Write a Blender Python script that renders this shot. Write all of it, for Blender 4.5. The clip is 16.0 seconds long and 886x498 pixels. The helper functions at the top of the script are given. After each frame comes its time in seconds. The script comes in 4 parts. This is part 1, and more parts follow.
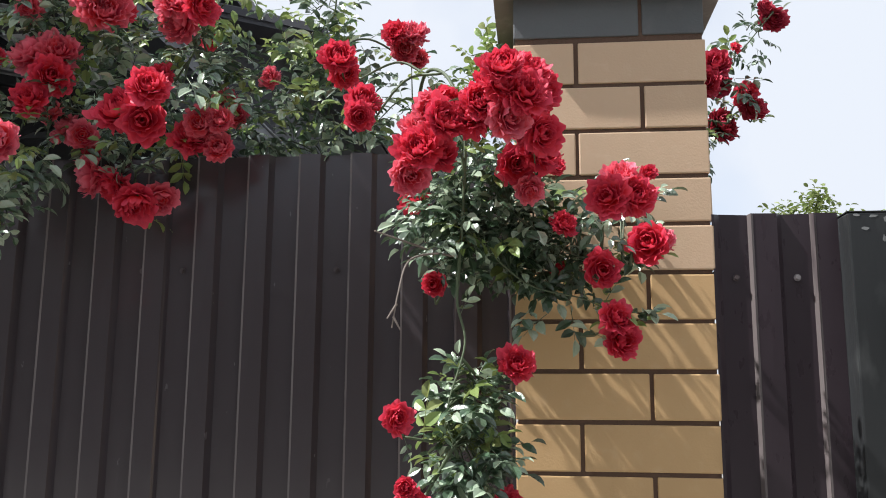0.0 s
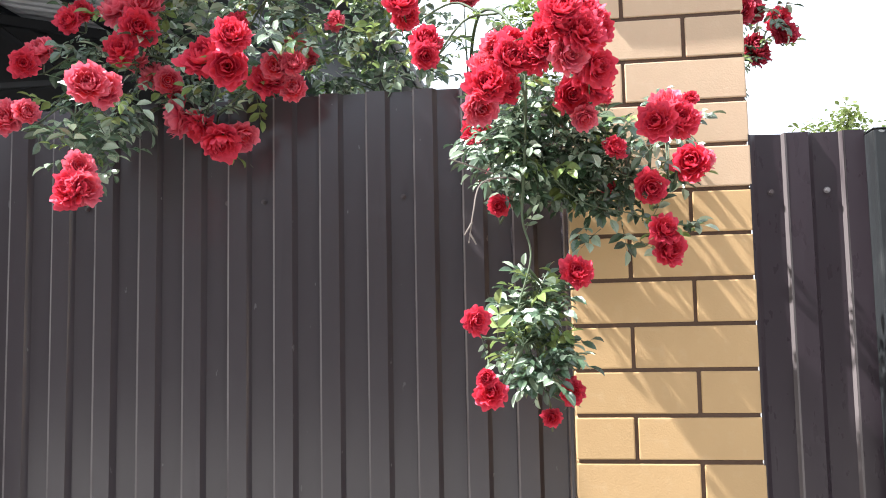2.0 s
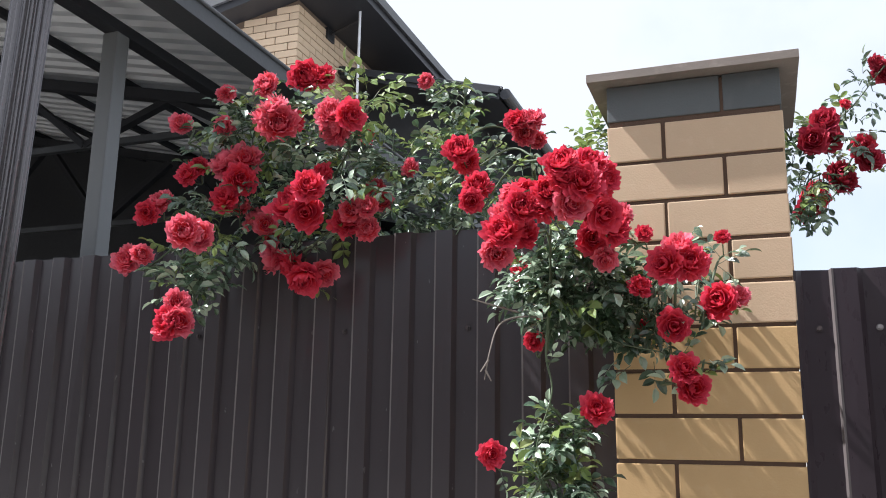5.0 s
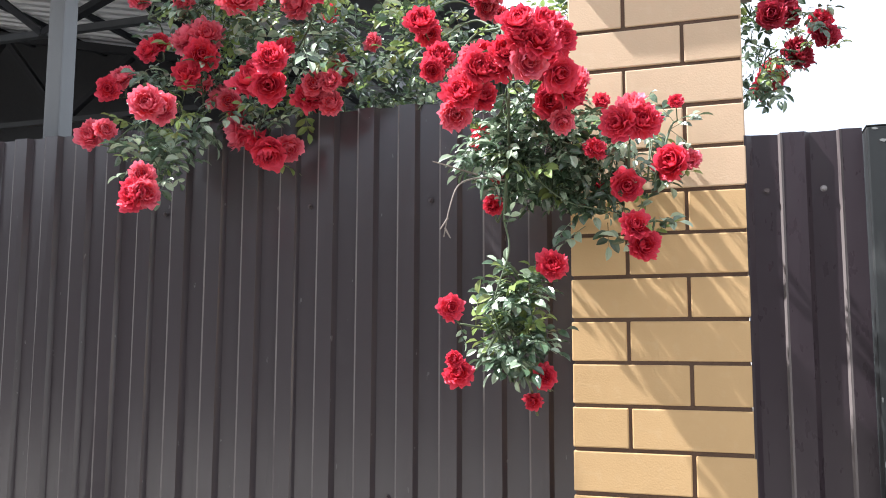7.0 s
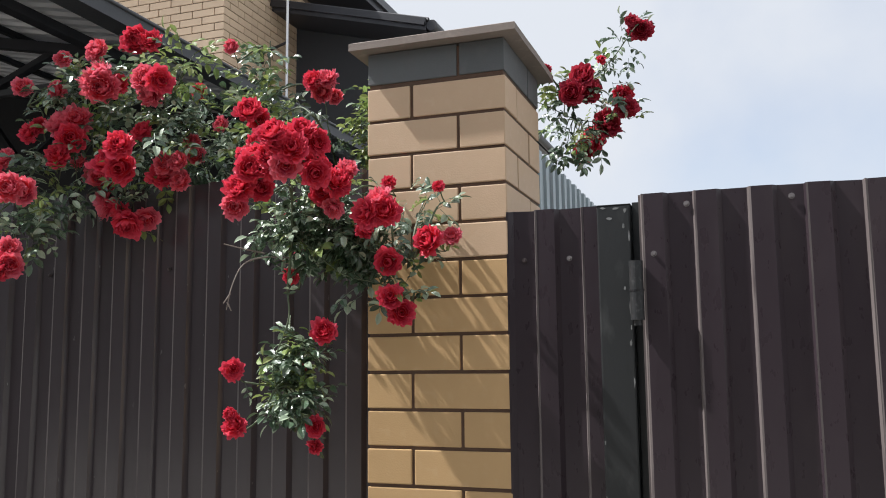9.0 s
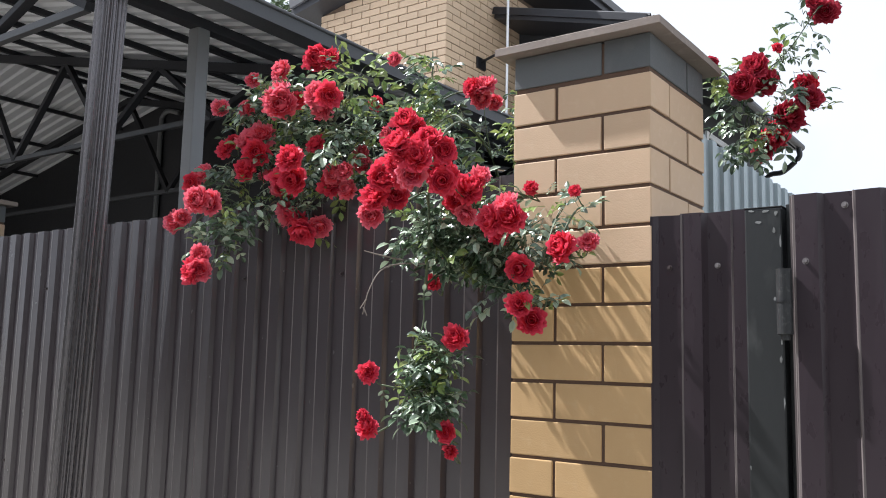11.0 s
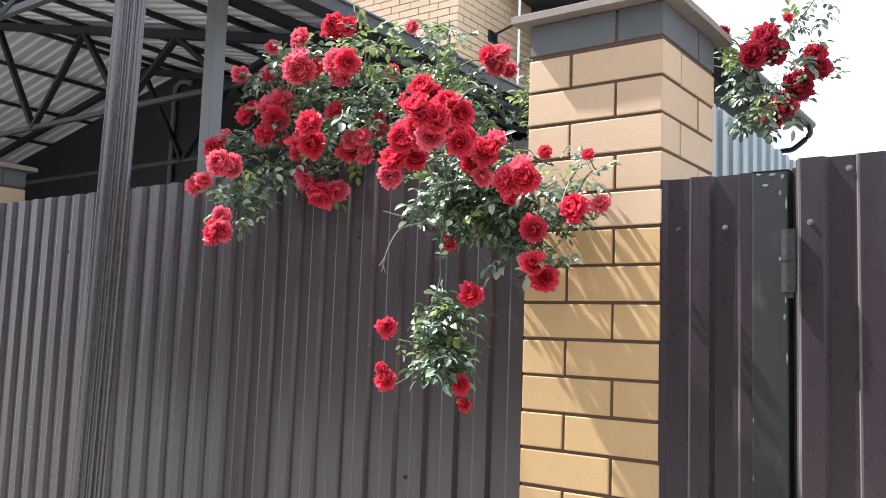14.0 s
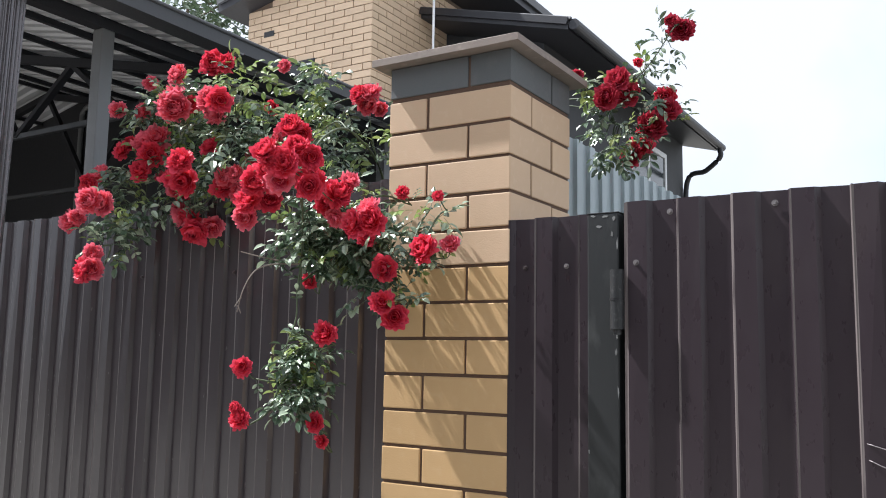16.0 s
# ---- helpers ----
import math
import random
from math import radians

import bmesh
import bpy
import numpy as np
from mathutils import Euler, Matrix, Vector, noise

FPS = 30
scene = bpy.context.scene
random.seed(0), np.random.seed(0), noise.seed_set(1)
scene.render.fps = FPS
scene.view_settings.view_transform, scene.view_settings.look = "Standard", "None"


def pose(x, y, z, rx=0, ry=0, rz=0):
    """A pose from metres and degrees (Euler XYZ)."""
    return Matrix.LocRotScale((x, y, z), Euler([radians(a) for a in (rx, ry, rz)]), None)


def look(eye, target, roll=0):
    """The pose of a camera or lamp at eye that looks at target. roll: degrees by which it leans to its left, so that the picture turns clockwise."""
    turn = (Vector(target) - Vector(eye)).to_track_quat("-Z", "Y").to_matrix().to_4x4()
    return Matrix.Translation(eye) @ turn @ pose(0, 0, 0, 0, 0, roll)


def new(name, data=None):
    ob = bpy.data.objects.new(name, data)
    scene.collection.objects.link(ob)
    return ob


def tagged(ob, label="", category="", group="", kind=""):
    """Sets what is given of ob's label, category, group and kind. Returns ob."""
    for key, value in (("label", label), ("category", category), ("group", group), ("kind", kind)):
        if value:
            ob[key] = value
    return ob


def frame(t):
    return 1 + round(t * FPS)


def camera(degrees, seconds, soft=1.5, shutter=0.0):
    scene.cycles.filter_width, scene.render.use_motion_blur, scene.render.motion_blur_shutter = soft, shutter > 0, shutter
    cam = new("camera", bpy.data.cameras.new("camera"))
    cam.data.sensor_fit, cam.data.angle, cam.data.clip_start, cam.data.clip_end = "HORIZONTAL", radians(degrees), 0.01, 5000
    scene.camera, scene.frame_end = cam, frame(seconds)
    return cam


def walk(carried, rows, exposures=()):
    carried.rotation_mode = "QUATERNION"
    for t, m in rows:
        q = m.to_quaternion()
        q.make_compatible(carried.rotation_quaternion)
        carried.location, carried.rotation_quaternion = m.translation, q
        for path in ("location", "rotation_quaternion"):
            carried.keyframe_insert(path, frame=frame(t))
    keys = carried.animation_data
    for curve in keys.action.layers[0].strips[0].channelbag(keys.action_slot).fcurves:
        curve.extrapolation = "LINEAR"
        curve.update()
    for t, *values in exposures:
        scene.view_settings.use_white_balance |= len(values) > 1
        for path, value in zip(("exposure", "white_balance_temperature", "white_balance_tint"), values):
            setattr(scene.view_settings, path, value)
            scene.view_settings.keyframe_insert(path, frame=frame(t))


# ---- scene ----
cam = camera(54.3, 16.0, soft=1.0)
PATH = [
    (0, (0.033, -1.669, 1.639), (-0.171, 0.293, 1.972), 0.4),
    (0.5, (0.014, -1.699, 1.622), (-0.202, 0.269, 1.907), -1.2),
    (1, (0.000, -1.744, 1.585), (-0.179, 0.234, 1.821), -1.1),
    (1.5, (-0.024, -1.815, 1.599), (-0.261, 0.164, 1.758), -0.9),
    (2, (-0.023, -1.862, 1.597), (-0.290, 0.113, 1.773), -1.1),
    (2.5, (0.096, -1.861, 1.587), (-0.317, 0.074, 1.880), 1.4),
    (3, (0.230, -1.866, 1.598), (-0.275, 0.041, 1.930), 2.4),
    (3.5, (0.261, -1.901, 1.624), (-0.326, -0.031, 2.020), 0.6),
    (3.7, (0.307, -1.908, 1.644), (-0.363, -0.075, 2.084), 0.1),
    (5.8, (0.296, -1.922, 1.615), (-0.370, -0.081, 2.024), 1.0),
    (6, (0.300, -1.937, 1.611), (-0.361, -0.090, 1.999), 0.8),
    (6.5, (0.323, -1.933, 1.581), (-0.315, -0.070, 1.935), 0.5),
    (7, (0.331, -1.935, 1.530), (-0.289, -0.047, 1.754), 0.2),
    (7.5, (0.311, -2.055, 1.568), (-0.189, -0.121, 1.669), -0.3),
    (8, (0.456, -2.137, 1.616), (0.006, -0.189, 1.646), -2.3),
    (8.5, (0.748, -2.155, 1.572), (0.328, -0.213, 1.796), 1.9),
    (9, (0.930, -2.063, 1.623), (0.276, -0.190, 1.875), -0.6),
    (9.5, (1.017, -1.919, 1.635), (0.210, -0.115, 1.945), 2.1),
    (10, (1.106, -1.893, 1.639), (0.076, -0.188, 1.814), 1.6),
    (10.2, (1.130, -1.893, 1.647), (0.013, -0.242, 1.813), 2.3),
    (12.3, (1.179, -1.983, 1.618), (0.033, -0.376, 1.937), 1.0),
    (12.5, (1.198, -1.976, 1.626), (0.045, -0.370, 1.930), 1.1),
    (13, (1.187, -1.994, 1.626), (-0.008, -0.419, 1.925), 1.5),
    (13.5, (1.180, -1.998, 1.609), (-0.058, -0.448, 1.859), 2.3),
    (14, (1.178, -1.990, 1.589), (0.006, -0.382, 1.788), 2.0),
    (14.5, (1.204, -1.974, 1.584), (0.072, -0.336, 1.767), 1.3),
    (15, (1.273, -1.952, 1.601), (0.235, -0.260, 1.839), 0.1),
    (15.5, (1.345, -1.945, 1.623), (0.328, -0.244, 1.890), 0.1),
    (16, (1.382, -1.930, 1.639), (0.334, -0.244, 1.885), 1.0),
]
EXPOSURES = [
    (0, 0.70, 6060, 12), (0.5, 0.95, 6060, 12), (1, 1.40, 5960, 12), (1.5, 1.65, 5960, 12), (2, 1.70, 5960, 12),
    (2.5, 1.55, 5960, 12), (3, 1.40, 5850, 12), (3.5, 1.02, 5850, 12), (6, 0.90, 5960, 12), (6.5, 1.10, 5960, 12),
    (7, 1.60, 5960, 12), (7.5, 1.64, 5960, 12), (8, 1.63, 5960, 12), (8.5, 0.87, 6150, 12), (9, 0.56, 6150, 12),
    (9.5, 0.40, 6150, 12), (10, 0.90, 5960, 12), (12.5, 1.02, 5960, 12), (13, 1.20, 5960, 12), (13.5, 1.35, 5960, 12),
    (14, 1.52, 5960, 12), (14.5, 1.63, 5960, 12), (15, 1.37, 5960, 12), (15.5, 1.05, 5960, 12), (16, 0.95, 5960, 12),
]
walk(cam, [(t, look(eye, target, roll)) for t, eye, target, roll in PATH], EXPOSURES)

# ---- light ----
SUN_TRAVEL = Vector((0.72, 0.15, -1.0)).normalized()
sun = new("sun", bpy.data.lights.new("sun", "SUN"))
sun.data.energy, sun.data.angle, sun.data.color = 5.0, radians(0.8), (1.0, 0.96, 0.90)
sun.matrix_world = look((0, 0, 0), SUN_TRAVEL)
world = bpy.data.worlds.new("sky")
scene.world = world
world.use_nodes = True
wn, wl = world.node_tree.nodes, world.node_tree.links
wn.clear()
w_out, w_bg = wn.new("ShaderNodeOutputWorld"), wn.new("ShaderNodeBackground")
w_sky, w_mix = wn.new("ShaderNodeTexSky"), wn.new("ShaderNodeMix")
w_sky.sky_type, w_sky.sun_disc = "NISHITA", False
w_sky.sun_elevation = math.asin(-SUN_TRAVEL.z)
w_sky.sun_rotation = math.atan2(-SUN_TRAVEL.x, -SUN_TRAVEL.y)
w_gain = wn.new("ShaderNodeVectorMath")
w_gain.operation = "SCALE"
w_gain.inputs["Scale"].default_value = 0.11
w_geo, w_noise, w_ramp = wn.new("ShaderNodeTexCoord"), wn.new("ShaderNodeTexNoise"), wn.new("ShaderNodeValToRGB")
w_noise.inputs["Scale"].default_value, w_noise.inputs["Detail"].default_value = 2.2, 6.0
w_ramp.color_ramp.elements[0].position, w_ramp.color_ramp.elements[0].color = 0.28, (0.5, 0.5, 0.5, 1)
w_ramp.color_ramp.elements[1].position, w_ramp.color_ramp.elements[1].color = 0.52, (1, 1, 1, 1)
w_mix.data_type = "RGBA"
w_mix.inputs[7].default_value = (0.535, 0.55, 0.56, 1)
wl.new(w_geo.outputs["Generated"], w_noise.inputs["Vector"])
wl.new(w_noise.outputs["Fac"], w_ramp.inputs["Fac"])
wl.new(w_sky.outputs[0], w_gain.inputs[0])
wl.new(w_ramp.outputs["Color"], w_mix.inputs[0])
wl.new(w_gain.outputs[0], w_mix.inputs[6])
wl.new(w_mix.outputs[2], w_bg.inputs["Color"])
w_bg.inputs["Strength"].default_value = 1.0
wl.new(w_bg.outputs[0], w_out.inputs[0])


# ---- materials ----
def material(name, color, rough=0.6, metal=0.0, vary=0.15, scale=8.0, bump=0.15, bump_scale=60.0, spec=0.5, per="object",
             stain=None, stain_amount=0.0, coat=0.0, stretch=(1, 1, 1), translucent=0.0, hue=0.0, rim=None, other=None, other_share=0.0):
    """A surface with its colour, variation at two scales, a little relief and an optional stain colour."""
    m = bpy.data.materials.new(name)
    m.use_nodes = True
    nt = m.node_tree
    n, ln = nt.nodes, nt.links
    b = n["Principled BSDF"]
    b.inputs["Roughness"].default_value, b.inputs["Metallic"].default_value = rough, metal
    b.inputs["Specular IOR Level"].default_value = spec
    b.inputs["Coat Weight"].default_value = coat
    co, mp = n.new("ShaderNodeTexCoord"), n.new("ShaderNodeMapping")
    mp.inputs["Scale"].default_value = stretch
    ln.new(co.outputs["Object"], mp.inputs["Vector"])
    big, fine = n.new("ShaderNodeTexNoise"), n.new("ShaderNodeTexNoise")
    big.inputs["Scale"].default_value, big.inputs["Detail"].default_value = scale, 5.0
    fine.inputs["Scale"].default_value, fine.inputs["Detail"].default_value = bump_scale, 4.0
    ln.new(mp.outputs[0], big.inputs["Vector"])
    ln.new(mp.outputs[0], fine.inputs["Vector"])
    if per == "object":
        rnd = n.new("ShaderNodeObjectInfo").outputs["Random"]
    elif per == "petal":
        pu, ps = n.new("ShaderNodeUVMap"), n.new("ShaderNodeSeparateXYZ")
        ln.new(pu.outputs[0], ps.inputs[0])
        rnd = ps.outputs[0]
    else:
        rnd = n.new("ShaderNodeNewGeometry").outputs["Random Per Island"]
    add = n.new("ShaderNodeMath")
    add.operation = "ADD"
    ln.new(big.outputs["Fac"], add.inputs[0])
    ln.new(rnd, add.inputs[1])
    rng = n.new("ShaderNodeMapRange")
    rng.inputs["From Min"].default_value, rng.inputs["From Max"].default_value = 0.3, 1.7
    rng.inputs["To Min"].default_value, rng.inputs["To Max"].default_value = 1 - vary, 1 + vary
    ln.new(add.outputs[0], rng.inputs["Value"])
    hsv = n.new("ShaderNodeHueSaturation")
    hsv.inputs["Color"].default_value = (*color, 1)
    ln.new(rng.outputs[0], hsv.inputs["Value"])
    if hue:
        hr = n.new("ShaderNodeMapRange")
        hr.inputs["To Min"].default_value, hr.inputs["To Max"].default_value = 0.5 - hue, 0.5 + hue
        ln.new(rnd, hr.inputs["Value"])
        ln.new(hr.outputs[0], hsv.inputs["Hue"])
    out = hsv.outputs[0]
    if stain:
        st, ramp, mix = n.new("ShaderNodeTexNoise"), n.new("ShaderNodeValToRGB"), n.new("ShaderNodeMix")
        st.inputs["Scale"].default_value, st.inputs["Detail"].default_value = scale * 2.7, 8.0
        ln.new(mp.outputs[0], st.inputs["Vector"])
        ramp.color_ramp.elements[0].position, ramp.color_ramp.elements[1].position = 0.55, 0.75
        ramp.color_ramp.elements[1].color = (stain_amount, stain_amount, stain_amount, 1)
        ln.new(st.outputs["Fac"], ramp.inputs["Fac"])
        mix.data_type = "RGBA"
        mix.inputs[7].default_value = (*stain, 1)
        ln.new(ramp.outputs[0], mix.inputs[0])
        ln.new(out, mix.inputs[6])
        out = mix.outputs[2]
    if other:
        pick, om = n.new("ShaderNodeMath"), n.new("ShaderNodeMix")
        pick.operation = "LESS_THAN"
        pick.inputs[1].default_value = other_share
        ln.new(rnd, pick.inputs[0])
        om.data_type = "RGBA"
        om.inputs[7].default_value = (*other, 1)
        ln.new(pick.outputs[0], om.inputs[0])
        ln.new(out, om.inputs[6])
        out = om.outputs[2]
    if rim:
        uv, sep, rr_, mx = n.new("ShaderNodeUVMap"), n.new("ShaderNodeSeparateXYZ"), n.new("ShaderNodeMapRange"), n.new("ShaderNodeMix")
        ln.new(uv.outputs[0], sep.inputs[0])
        rr_.inputs["From Min"].default_value, rr_.inputs["From Max"].default_value = 0.50, 1.0
        rr_.inputs["To Max"].default_value = 0.85
        ln.new(sep.outputs[1], rr_.inputs["Value"])
        mx.data_type = "RGBA"
        mx.inputs[7].default_value = (*rim, 1)
        ln.new(rr_.outputs[0], mx.inputs[0])
        ln.new(out, mx.inputs[6])
        out = mx.outputs[2]
    ln.new(out, b.inputs["Base Color"])
    rr = n.new("ShaderNodeMapRange")
    rr.inputs["To Min"].default_value, rr.inputs["To Max"].default_value = max(0.02, rough - 0.1), min(1, rough + 0.1)
    ln.new(fine.outputs["Fac"], rr.inputs["Value"])
    ln.new(rr.outputs[0], b.inputs["Roughness"])
    bp = n.new("ShaderNodeBump")
    bp.inputs["Strength"].default_value, bp.inputs["Distance"].default_value = bump, 0.004
    ln.new(fine.outputs["Fac"], bp.inputs["Height"])
    ln.new(bp.outputs[0], b.inputs["Normal"])
    if translucent:
        tr, ms = n.new("ShaderNodeBsdfTranslucent"), n.new("ShaderNodeMixShader")
        ln.new(out, tr.inputs["Color"])
        ms.inputs[0].default_value = translucent
        ln.new(b.outputs[0], ms.inputs[1])
        ln.new(tr.outputs[0], ms.inputs[2])
        ln.new(ms.outputs[0], n["Material Output"].inputs["Surface"])
    return m


BRICK_TAN = material("brick_tan", (0.60, 0.425, 0.275), 0.62, vary=0.07, scale=14, bump=0.12, bump_scale=260, stain=(0.66, 0.50, 0.35), stain_amount=0.35)
BRICK_GOLD = material("brick_gold", (0.545, 0.353, 0.166), 0.55, vary=0.07, scale=14, bump=0.12, bump_scale=260, stain=(0.58, 0.41, 0.235), stain_amount=0.35)
BRICK_GREY = material("brick_grey", (0.105, 0.112, 0.114), 0.7, vary=0.12, scale=10, bump=0.2, bump_scale=200, stain=(0.13, 0.13, 0.13), stain_amount=0.5)
BRICK_HOUSE = material("brick_house", (0.66, 0.495, 0.335), 0.7, vary=0.09, scale=9, bump=0.1, bump_scale=150)
MORTAR = material("mortar_brown", (0.10, 0.06, 0.04), 0.9, vary=0.2, scale=30, bump=0.4, bump_scale=300)
MORTAR_HOUSE = material("mortar_house", (0.16, 0.11, 0.075), 0.9, vary=0.15, scale=20, bump=0.3, bump_scale=200)
CAP = material("cap_concrete", (0.26, 0.215, 0.185), 0.75, vary=0.2, scale=12, bump=0.15, bump_scale=160, stain=(0.33, 0.28, 0.24), stain_amount=0.7)
BROWN_STEEL = material("brown_painted_steel", (0.040, 0.029, 0.035), 0.30, vary=0.15, scale=3, bump=0.02, bump_scale=60, spec=0.45, stain=(0.062, 0.048, 0.049), stain_amount=0.4, stretch=(1, 1, 0.35))
FENCE_STEEL = material("paler_brown_painted_steel", (0.056, 0.0460, 0.0505), 0.23, vary=0.10, scale=1.2, bump=0.02, bump_scale=60, spec=0.8, stain=(0.075, 0.062, 0.065), stain_amount=0.25, stretch=(1, 1, 0.35))
# rib edges: the lit flank's highlight put into the colour, broken by wear
LIT_WORN_EDGE = material("lit_worn_rib_edge", (0.16, 0.135, 0.13), 0.5, vary=0.35, scale=16, bump=0.1, bump_scale=90, stain=(0.046, 0.0335, 0.037), stain_amount=0.95, stretch=(1, 1, 0.12))
FENCE_LIT_EDGE = material("lit_worn_fence_rib_edge", (0.17, 0.148, 0.145), 0.5, vary=0.35, scale=16, bump=0.1, bump_scale=90, stain=(0.062, 0.047, 0.051), stain_amount=0.95, stretch=(1, 1, 0.12))
POST_STEEL = material("grey_painted_steel", (0.021, 0.0225, 0.023), 0.42, vary=0.15, scale=9, bump=0.1, bump_scale=120, stain=(0.14, 0.145, 0.14), stain_amount=0.25, stretch=(1, 1, 0.4))
HINGE_STEEL = material("worn_hinge_steel", (0.026, 0.027, 0.028), 0.45, metal=0.2, vary=0.25, scale=40, bump=0.2, bump_scale=200, stain=(0.24, 0.24, 0.23), stain_amount=0.22)
CHIP = material("chipped_paint", (0.20, 0.205, 0.20), 0.7, vary=0.3, scale=60)
ZINC = material("zinc_screw", (0.22, 0.20, 0.20), 0.45, metal=0.5, vary=0.2, scale=50)
SCREW_BROWN = material("brown_screw", (0.06, 0.045, 0.045), 0.4, vary=0.2, scale=50)
GALV = material("pale_galvanised_sheet", (0.31, 0.365, 0.385), 0.4, metal=0.25, vary=0.1, scale=4, bump=0.05, bump_scale=80, stretch=(1, 1, 0.3))
SPOUT = material("fluted_pole_steel", (0.145, 0.136, 0.140), 0.27, metal=0.62, vary=0.12, scale=4, bump=0.05, bump_scale=70, stretch=(1, 1, 0.2))
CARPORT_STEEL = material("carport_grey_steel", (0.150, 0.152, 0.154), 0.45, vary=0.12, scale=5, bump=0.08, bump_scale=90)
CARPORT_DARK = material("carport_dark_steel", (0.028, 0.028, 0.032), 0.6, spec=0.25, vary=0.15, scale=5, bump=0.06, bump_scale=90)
CHORD_STEEL = material("carport_chord_steel", (0.055, 0.056, 0.060), 0.5, vary=0.15, scale=5, bump=0.06, bump_scale=90)
ROOF_SHEET = material("carport_roof_sheet", (0.60, 0.60, 0.62), 0.45, vary=0.1, scale=3, bump=0.05, bump_scale=60)
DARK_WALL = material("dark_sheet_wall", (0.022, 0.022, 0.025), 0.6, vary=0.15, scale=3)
ROOF_DARK = material("house_roof_dark", (0.028, 0.028, 0.032), 0.45, vary=0.15, scale=6, bump=0.1, bump_scale=80)
FASCIA = material("fascia_grey", (0.10, 0.10, 0.105), 0.45, vary=0.1, scale=5)
WALL_GREY = material("grey_house_wall", (0.042, 0.044, 0.048), 0.7, vary=0.12, scale=4, bump=0.2, bump_scale=120)
WHITE_PVC = material("white_plastic", (0.78, 0.79, 0.80), 0.35, vary=0.04, scale=8)
BLACK_PLASTIC = material("black_plastic", (0.02, 0.02, 0.022), 0.35, vary=0.1, scale=8)
GLASS = material("dark_window_glass", (0.05, 0.06, 0.065), 0.06, vary=0.05, scale=2, bump=0.0, spec=0.9)
YARD = material("yard_concrete", (0.11, 0.107, 0.104), 0.9, vary=0.25, scale=2, bump=0.5, bump_scale=60, stain=(0.16, 0.155, 0.15), stain_amount=0.6)
GROUND = material("gravel_ground", (0.20, 0.19, 0.17), 0.95, vary=0.3, scale=1.5, bump=0.6, bump_scale=40, stain=(0.12, 0.13, 0.07), stain_amount=0.7)
PETAL = material("rose_petal", (0.69, 0.027, 0.062), 0.5, vary=0.34, scale=30, bump=0.2, bump_scale=120, per="petal", translucent=0.26, hue=0.008, spec=0.3, rim=(0.82, 0.095, 0.155))
PETAL_PALE = material("pale_rose_petal", (0.78, 0.060, 0.112), 0.5, vary=0.30, scale=30, bump=0.2, bump_scale=120, per="petal", translucent=0.26, hue=0.01, spec=0.3, rim=(0.87, 0.25, 0.32))
PETAL_DARK = material("deep_rose_petal", (0.46, 0.018, 0.045), 0.5, vary=0.30, scale=30, bump=0.2, bump_scale=120, per="petal", translucent=0.22, hue=0.008, spec=0.3, rim=(0.58, 0.07, 0.115))
# the pale share of leaflets is glossy sheen put into the leaf colour
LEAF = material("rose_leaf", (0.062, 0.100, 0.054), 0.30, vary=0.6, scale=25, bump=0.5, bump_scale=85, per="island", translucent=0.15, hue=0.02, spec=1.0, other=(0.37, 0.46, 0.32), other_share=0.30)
LEAF_YOUNG = material("young_rose_leaf", (0.25, 0.32, 0.10), 0.4, vary=0.3, scale=25, bump=0.3, bump_scale=120, per="island", translucent=0.35, hue=0.02)
STEM = material("rose_stem", (0.075, 0.10, 0.05), 0.6, vary=0.3, scale=30, bump=0.2, bump_scale=150)
STEM_DRY = material("dry_stem", (0.22, 0.18, 0.15), 0.8, vary=0.3, scale=30, bump=0.3, bump_scale=150)
SEPAL = material("sepal", (0.10, 0.17, 0.05), 0.5, vary=0.2, scale=30, per="island")
BARK = material("bark", (0.13, 0.10, 0.075), 0.9, vary=0.3, scale=10, bump=0.8, bump_scale=30)
TREE_LEAF_FRESH = material("fresh_tree_leaf", (0.17, 0.21, 0.060), 0.5, vary=0.5, scale=6, bump=0.2, bump_scale=40, per="island", translucent=0.35, hue=0.02, other=(0.26, 0.30, 0.12), other_share=0.25)
TREE_LEAF = material("tree_leaf", (0.085, 0.120, 0.065), 0.5, vary=0.5, scale=6, bump=0.2, bump_scale=40, per="island", translucent=0.25, hue=0.02, other=(0.20, 0.25, 0.19), other_share=0.25)

REFLECTED_WALL = material("reflected_wall", (0.09, 0.088, 0.08), 0.9, vary=0.3, scale=0.8, bump=0.3, bump_scale=8)


# ---- building blocks ----
def thing(name, label, category, at=(0, 0, 0), group="", kind=""):
    ob = new(name)
    ob.location = at
    return tagged(ob, label, category, group, kind)


def child(name, mesh, parent, label="", at=(0, 0, 0), turn=None):
    ob = new(name, mesh)
    ob.parent = parent
    ob.location = at
    if turn is not None:
        ob.rotation_euler = turn
    return tagged(ob, label)


def part(name, bm, mat, parent, label="", at=(0, 0, 0), turn=None, smooth=False):
    """Links a bmesh as one mesh object under a thing or a part."""
    return child(name, to_mesh(name, bm, mat, smooth), parent, label, at, turn)


def to_mesh(name, bm, mat, smooth=False):
    me = bpy.data.meshes.new(name)
    bm.to_mesh(me)
    bm.free()
    me.materials.append(mat)
    if smooth:
        me.polygons.foreach_set("use_smooth", [True] * len(me.polygons))
    return me


def pydata(name, verts, faces, mat, smooth=False):
    me = bpy.data.meshes.new(name)
    me.from_pydata(verts, [], faces)
    me.update()
    me.materials.append(mat)
    if smooth:
        me.polygons.foreach_set("use_smooth", [True] * len(me.polygons))
    return me


